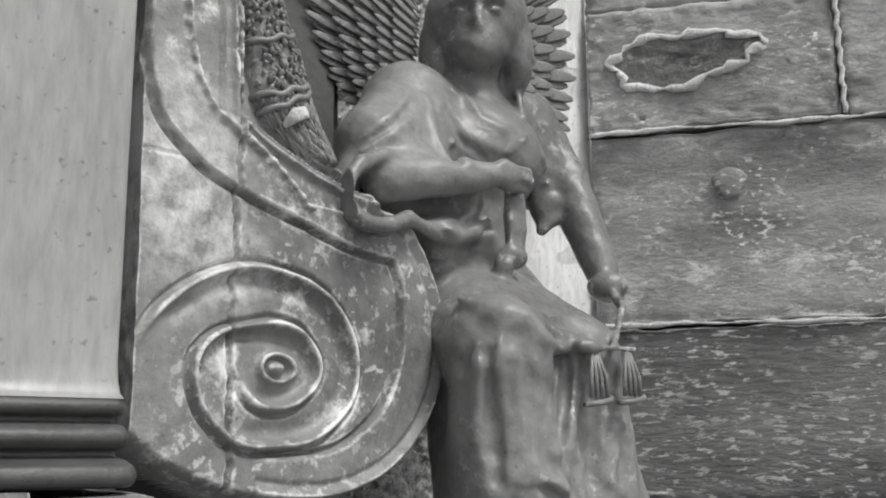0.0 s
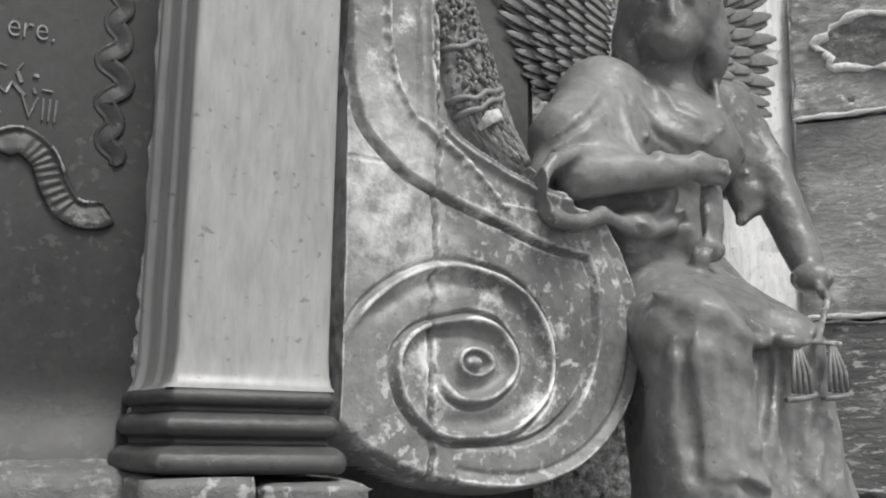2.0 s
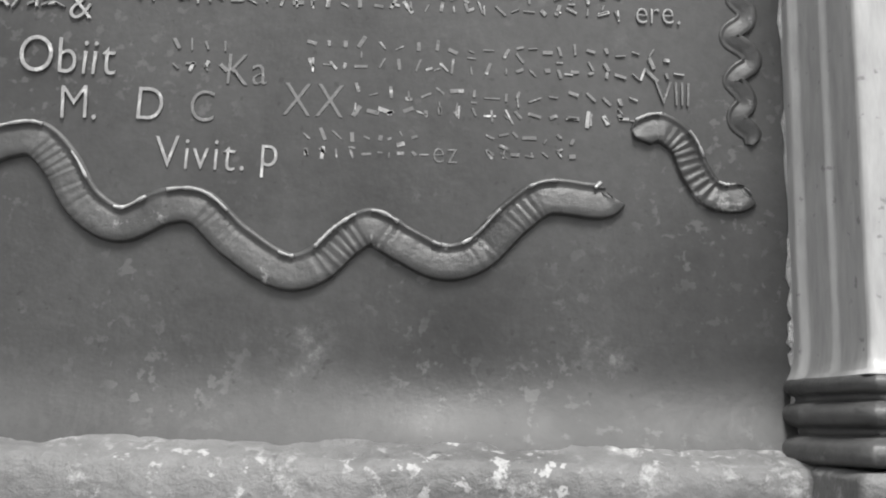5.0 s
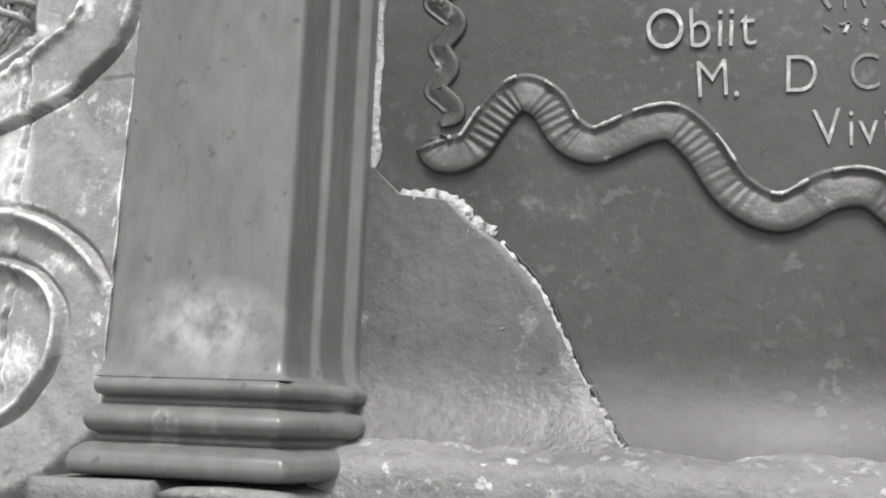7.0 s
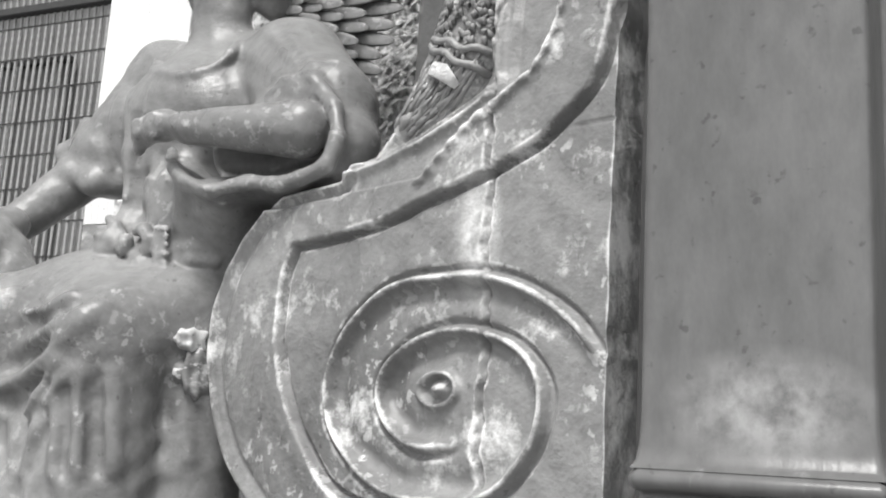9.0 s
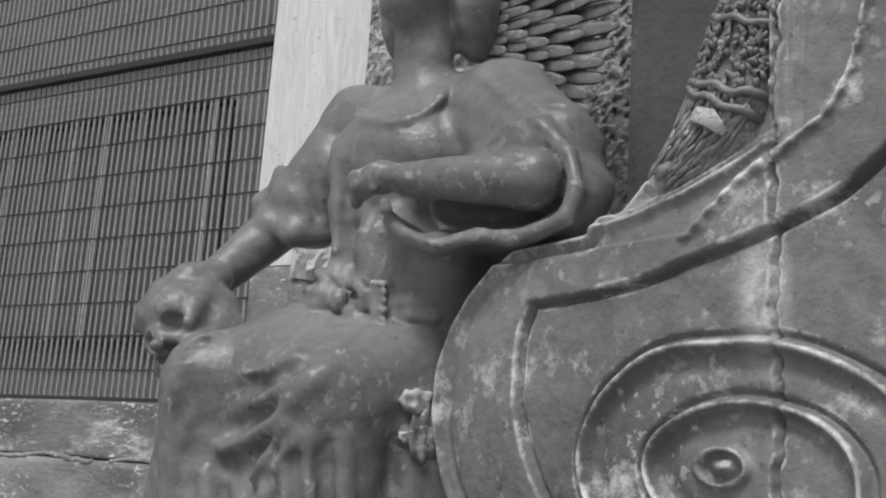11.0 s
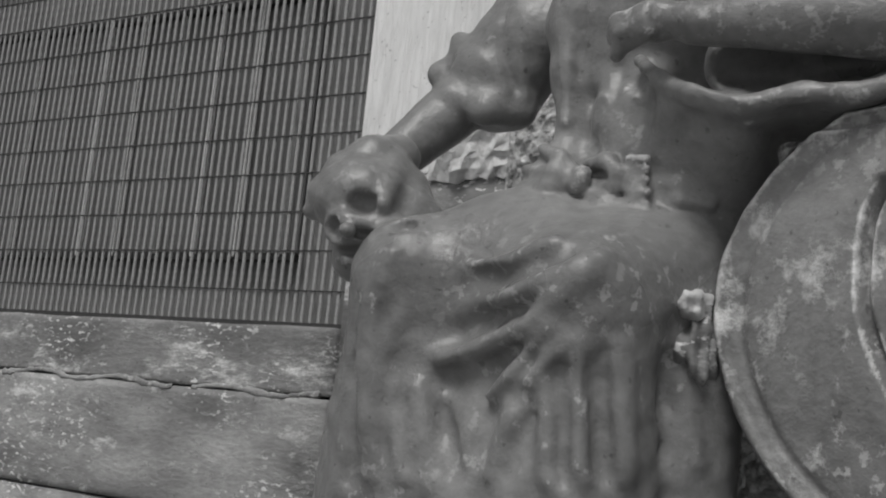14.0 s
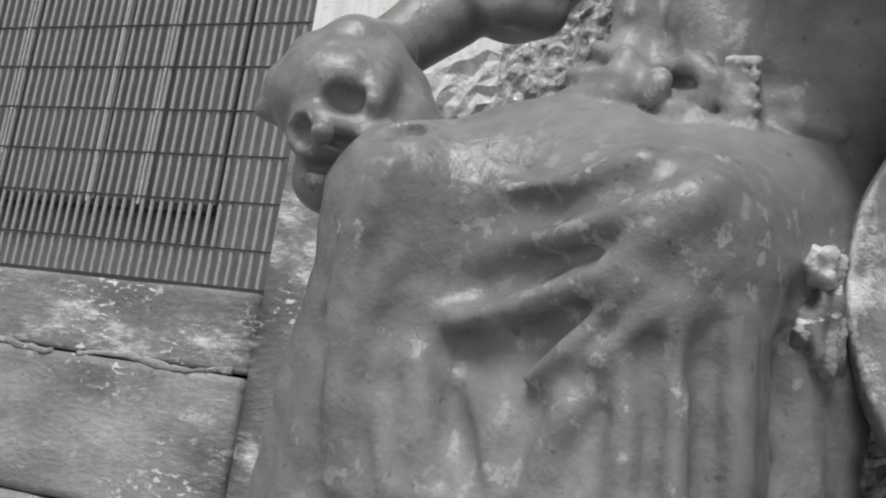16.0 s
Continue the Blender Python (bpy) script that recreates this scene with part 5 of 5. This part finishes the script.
def ribbon(ctrl, scale=1.0, steps=14, label="", notched=1.0):
    """A carved strap with a double rim along the given line on the panel, notched where it runs steeply."""
    line = smooth_line([(x, z, 0) for x, z in ctrl], steps)
    verts, faces, n, run = [], [], len(RELIEF), 0.0
    for i, p in enumerate(line):
        d = (line[min(i + 1, len(line) - 1)] - line[max(i - 1, 0)]).normalized()
        run += (p - line[i - 1]).length if i else 0
        steep = min(1.0, max(0.0, (abs(d.y) - 0.45) * 4))
        end = min(1.0, 0.35 + 0.65 * min(i, len(line) - 1 - i) / 5)
        for w, hh in RELIEF:
            notch = 0.005 * notched * steep * (0.5 + 0.5 * math.sin(run * 2 * math.pi / 0.0125)) * (1 if 0.0 < hh and w < 0.012 else 0)
            q = p + Vector((-d.y, d.x, 0)) * w * scale * end
            verts.append((q.x, 0.004 * math.sin(3 * q.x + 1) * math.sin(2.3 * q.y) - (hh * 0.62 - notch * 0.8) * scale, q.y))
    for i in range(len(line) - 1):
        faces += [(i * n + k, (i + 1) * n + k, (i + 1) * n + k + 1, i * n + k + 1) for k in range(n - 1)]
    faces += [tuple(range(n)), tuple(range(len(verts) - n, len(verts)))[::-1]]
    ob = mesh_object("cartouche_border", verts, faces, M_STRAP, label=label)
    rng = random.Random(len(line))
    i = 4
    while i < len(line) - 8 and notched:
        # worn pale lengths of the upper rim, its specular dashes put into the colour
        n = rng.randint(6, 22)
        seg = line[i:i + n]
        if len(seg) > 3:
            pts = []
            for p, q in zip(seg[:-1], seg[1:]):
                d = (q - p).normalized()
                c = p + Vector((-d.y, d.x, 0)) * 0.017 * scale
                pts.append((c.x, panel_y(c.x, c.y) - 0.0072 * scale, c.y))
            v, f = tube(pts, [0.0012 + 0.0022 * rng.random() for _ in pts], 6)
            mesh_object("pale_rim", v, f, M_LETTER, ob)
        i += n + rng.randint(2, 16)
    return ob


def on_panel(ob):
    """Make ob a part of the panel; its coordinates are the world's."""
    ob.parent = panel
    ob.matrix_parent_inverse = Matrix.Identity(4)
    return ob


on_panel(ribbon([(-0.645, 2.028), (-0.632, 2.008), (-0.60, 2.015), (-0.576, 2.049), (-0.548, 2.082), (-0.52, 2.092), (-0.486, 2.072), (-0.46, 2.032), (-0.432, 2.015), (-0.405, 2.022), (-0.361, 2.04), (-0.32, 2.041),
                 (-0.281, 2.004), (-0.244, 1.947), (-0.194, 1.92), (-0.134, 1.947), (-0.081, 1.947), (-0.026, 1.899), (0.04, 1.859), (0.085, 1.866), (0.128, 1.907), (0.169, 1.927), (0.218, 1.901), (0.272, 1.878),
                 (0.32, 1.892), (0.374, 1.947), (0.424, 1.98), (0.498, 1.976), (0.514, 1.985)], label="carved wavy strap border with pale rims"))
on_panel(ribbon([(0.552, 2.078), (0.593, 2.093), (0.632, 2.068), (0.652, 2.023), (0.676, 1.992), (0.708, 1.988), (0.724, 1.998)], 0.85))
for x, ph, z0 in ((-0.642, 0.0, 2.045), (0.718, 1.0, 2.065)):
    on_panel(ribbon([(x + 0.013 * math.sin(ph + k * math.pi / 2) + 0.006 * math.sin(k), z0 + 0.0165 * k) for k in range(44)], 0.58, 6, "", 0.0))


def strip(name, pts, radius, mat, label="", seed=0, flat=0.6, jag=0.3):
    """An uneven ridge of mortar lying along pts on the panel."""
    line = smooth_line([(x, z, 0) for x, z in pts], 14)
    rng = random.Random(seed)
    line = [p + Vector(((rng.random() - 0.5) * radius * 0.9, (rng.random() - 0.5) * radius * 0.5, 0)) for p in line]
    rad = [radius * (1 - jag + 2 * jag * rng.random()) for _ in line]
    v, f = tube([(p.x, panel_y(p.x, p.y) - 0.001, p.y) for p in line], rad, 7, flat)
    return on_panel(mesh_object(name, v, f, mat, label=label))


# the mended corner: a separate slab, with lime along its broken edge
edge = [(-0.733, 1.985), (-0.69, 1.945), (-0.62, 1.938), (-0.593, 1.909), (-0.55, 1.877), (-0.498, 1.817), (-0.462, 1.746), (-0.427, 1.677), (-0.393, 1.625), (-0.375, 1.60)]
rows = 40
verts, faces = [], []
for j in range(rows):
    z = 1.60 + (1.985 - 1.60) * j / (rows - 1)
    xr = np.interp(z, [p[1] for p in edge][::-1], [p[0] for p in edge][::-1])
    for i in range(24):
        x = -0.742 + (xr + 0.742) * i / 23
        verts.append((x, panel_y(x, z) - 0.007 + (0.004 if i == 23 else 0), z))
faces = [(j * 24 + i, j * 24 + i + 1, (j + 1) * 24 + i + 1, (j + 1) * 24 + i) for j in range(rows - 1) for i in range(23)]
on_panel(mesh_object("mended_slab", verts, faces, M_REPAIR, label="paler mended corner slab with a broken edge"))
strip("lime_joint", edge[1:4] + [(-0.56, 1.89)], 0.009, M_MORTAR, "rough white lime along the broken edge", 1)
strip("lime_joint", [(-0.60, 1.90), (-0.575, 1.86), (-0.57, 1.80), (-0.545, 1.765), (-0.515, 1.735)], 0.011, M_MORTAR, "", 2, 0.35, 0.7)
strip("lime_joint", edge[4:], 0.0048, M_MORTAR, "", 3, 0.4, 0.85)
strip("crack", [(x + 0.007, z) for x, z in edge[4:]], 0.0028, M_DARK, "dark open crack", 4, 1.0)
strip("lime_joint", [(-0.738, 1.60), (-0.736, 1.85), (-0.735, 2.0), (-0.735, 2.3), (-0.735, 2.9)], 0.007, M_MORTAR, "rough pale lime along the pilaster", 5, 0.5, 0.5)
strip("lime_joint", [(0.786, 1.60), (0.785, 1.74), (0.79, 1.9), (0.79, 2.3), (0.79, 2.9)], 0.006, M_MORTAR, "", 6, 0.5, 0.6)


# ---------------------------------------------------------------- the inscription
def words(text, x, z, size, mat, tilt=0.0, label=""):
    """Raised letters, each a part of the panel, set side by side from x along the line z."""
    for ch in text:
        cu = bpy.data.curves.new("letter", 'FONT')
        cu.body, cu.size, cu.extrude, cu.bevel_depth, cu.offset = ch, size, 0.0006, 0.0004, -0.0012
        ob = bpy.data.objects.new("letter", cu)
        scene.collection.objects.link(ob)
        me = bpy.data.meshes.new_from_object(ob.evaluated_get(bpy.context.evaluated_depsgraph_get()))
        bpy.data.objects.remove(ob)
        me.materials.clear()
        me.materials.append(mat)
        left, right = min(v.co.x for v in me.vertices), max(v.co.x for v in me.vertices)
        o = new("letter", me)
        o.matrix_basis = pose(x - left * 0.82, -0.004, z, 90, -tilt + 2.5 * math.sin(x * 91), 0) @ Matrix.Diagonal((0.82, 1, 1, 1))
        x += (right - left) * 0.82 + size * 0.10
        if label:
            tagged(o, label)
        o.parent = panel


words("&", -0.292, 2.222, 0.072, M_LETTER)
words("Obiit", -0.358, 2.137, 0.082, M_LETTER, 0, "pale worn carved letters")
words("Ka", -0.055, 2.13, 0.07, M_FAINT)
words("M.", -0.292, 2.068, 0.074, M_LETTER)
words("D", -0.183, 2.071, 0.074, M_LETTER)
words("C", -0.105, 2.071, 0.07, M_FAINT)
words("XX", 0.03, 2.085, 0.075, M_FAINT)
words("Vivit.", -0.15, 1.998, 0.072, M_LETTER)
words("p", 0.002, 2.006, 0.074, M_LETTER)
words("ez", 0.255, 2.02, 0.05, M_FAINT)
words("VIII", 0.588, 2.122, 0.055, M_FAINT)
words("ere.", 0.56, 2.252, 0.055, M_LETTER)

rng = random.Random(11)
TEXTROWS = [(-0.52, -0.31, 2.245, 0.05), (-0.2, 0.54, 2.262, 0.05), (-0.14, -0.07, 2.155, 0.05), (0.06, 0.62, 2.165, 0.055), (0.13, 0.56, 2.095, 0.055), (0.06, 0.24, 2.03, 0.045), (0.33, 0.47, 2.035, 0.045),
            (-0.5, 0.62, 2.37, 0.06), (-0.5, 0.62, 2.47, 0.06), (-0.5, 0.62, 2.57, 0.06), (-0.5, 0.62, 2.68, 0.06)]
for mat, share, tone in ((M_FAINT, 1.0, "worn unreadable letter strokes"), (M_LETTER, 0.35, "paler broken letter strokes")):
    bm = bmesh.new()
    for x0, x1, z, size in TEXTROWS:
        x = x0
        while x < x1:
            w = size * (0.22 + 0.22 * rng.random())
            if rng.random() < share:
                for k in range(rng.choice((2, 2, 3)) if share == 1.0 else 1):
                    zz = z + size * min(0.8, max(0.0, (0, 0.62, 0.3)[k] + 0.25 * (rng.random() - 0.5)))
                    a = rng.choice((0, 0, 20, -20, 45, 65, -65, 90, 90)) + 16 * (rng.random() - 0.5)
                    half, thick = w * (0.28 + 0.3 * rng.random()), 0.0010 + 0.0022 * rng.random() ** 2
                    box(bm, (-half, -0.0018, -thick), (half, 0.004, thick), 0.0, pose(x + w / 2, -0.003, zz, 0, a, 0))
            x += w + size * (0.05 + 0.16 * rng.random())
    worn = part("worn_letters", bm, mat, None, tone)
    worn.parent = panel
    tagged(worn, kind="stuff")

# ---------------------------------------------------------------- rubble behind the figures
def broken_masonry(name, lo, hi, mat, label, pitch, depth, seed, kind=""):
    """A rough face of broken stones: a grid whose knots stand out unevenly, closed at the sides and back."""
    rng = random.Random(seed)
    nx, nz = max(2, int((hi[0] - lo[0]) / pitch)), max(2, int((hi[2] - lo[2]) / pitch))
    verts, faces = [], []
    for j in range(nz + 1):
        for i in range(nx + 1):
            rim = i in (0, nx) or j in (0, nz)
            out = 0.0 if rim else depth * (rng.random() + 0.8 * math.sin(i * pitch * 19 + seed) * math.sin(j * pitch * 23))
            verts.append((lo[0] + (hi[0] - lo[0]) * i / nx + (0 if rim else (rng.random() - 0.5) * pitch * 0.8), lo[1] - out,
                          lo[2] + (hi[2] - lo[2]) * j / nz + (rng.random() - 0.5) * pitch * (2.5 if j == nz else 0.8)))
    w = nx + 1
    faces = [(j * w + i, j * w + i + 1, (j + 1) * w + i + 1, (j + 1) * w + i) for j in range(nz) for i in range(nx)]
    loop = [i for i in range(w)] + [j * w + nx for j in range(1, nz + 1)] + [nz * w + i for i in range(nx - 1, -1, -1)] + [j * w for j in range(nz - 1, 0, -1)]
    n = len(verts)
    verts += [(verts[k][0], hi[1], verts[k][2]) for k in loop]
    faces += [(loop[k], n + k, n + (k + 1) % len(loop), loop[(k + 1) % len(loop)]) for k in range(len(loop))]
    faces.append(tuple(range(n + len(loop) - 1, n - 1, -1)))
    return tagged(mesh_object(name, verts, faces, mat, smooth=False), label, "masonry", kind=kind)


broken_masonry("rubble_wall", (-2.80, 0.80, 1.3), (-1.80, 1.24, 3.3), M_RUBBLE, "rough speckled white rubble masonry behind the angel", 0.013, 0.014, 3, "structure")
broken_masonry("rubble_wall", (1.80, 0.80, 1.3), (2.44, 1.24, 3.3), M_RUBBLE, "rough speckled white rubble masonry behind the angel", 0.013, 0.014, 4, "structure")
broken_masonry("white_wall", (2.44, 0.68, 1.3), (2.83, 1.24, 3.6), M_PLASTER, "bright white plastered wall strip beside the ashlar wall", 0.05, 0.006, 5, "structure")
broken_masonry("render_lump", (-3.06, 0.82, 2.27), (-2.80, 1.24, 2.43), M_LIME, "broken lump of white lime render", 0.022, 0.022, 6)
tagged(part("stone_block", rough_block((-3.08, 0.83, 1.3), (-2.80, 1.24, 2.285), 0.02, Matrix(), 0.006, 62), M_SILL, smooth=True), "smooth grey stone block under broken lime render", "masonry")


def lump(name, at, size, mat, label, seed):
    """A broken chunk of stone."""
    bm = bmesh.new()
    bmesh.ops.create_icosphere(bm, subdivisions=4, radius=1.0)
    for v in bm.verts:
        c = v.co
        k = 1 + 0.16 * math.sin(c.x * 4 + seed) * math.sin(c.z * 5 + seed) + 0.10 * math.sin(c.y * 9 + c.x * 7) + 0.05 * math.sin(c.z * 21 + seed) * math.sin(c.x * 17)
        v.co = Vector((c.x * size[0], c.y * size[1], c.z * size[2])) * k + Vector(at)
    return tagged(part(name, bm, mat, smooth=True), label, "masonry")


lump("lime_lump", (-2.039, 0.175, 1.864), (0.033, 0.045, 0.024), M_LIME, "broken white lime lump wedged between robe and scroll", 2)
lump("stone_lump", (-2.032, 0.195, 1.805), (0.030, 0.045, 0.055), M_SILL, "rough stone fill between robe and scroll", 5)
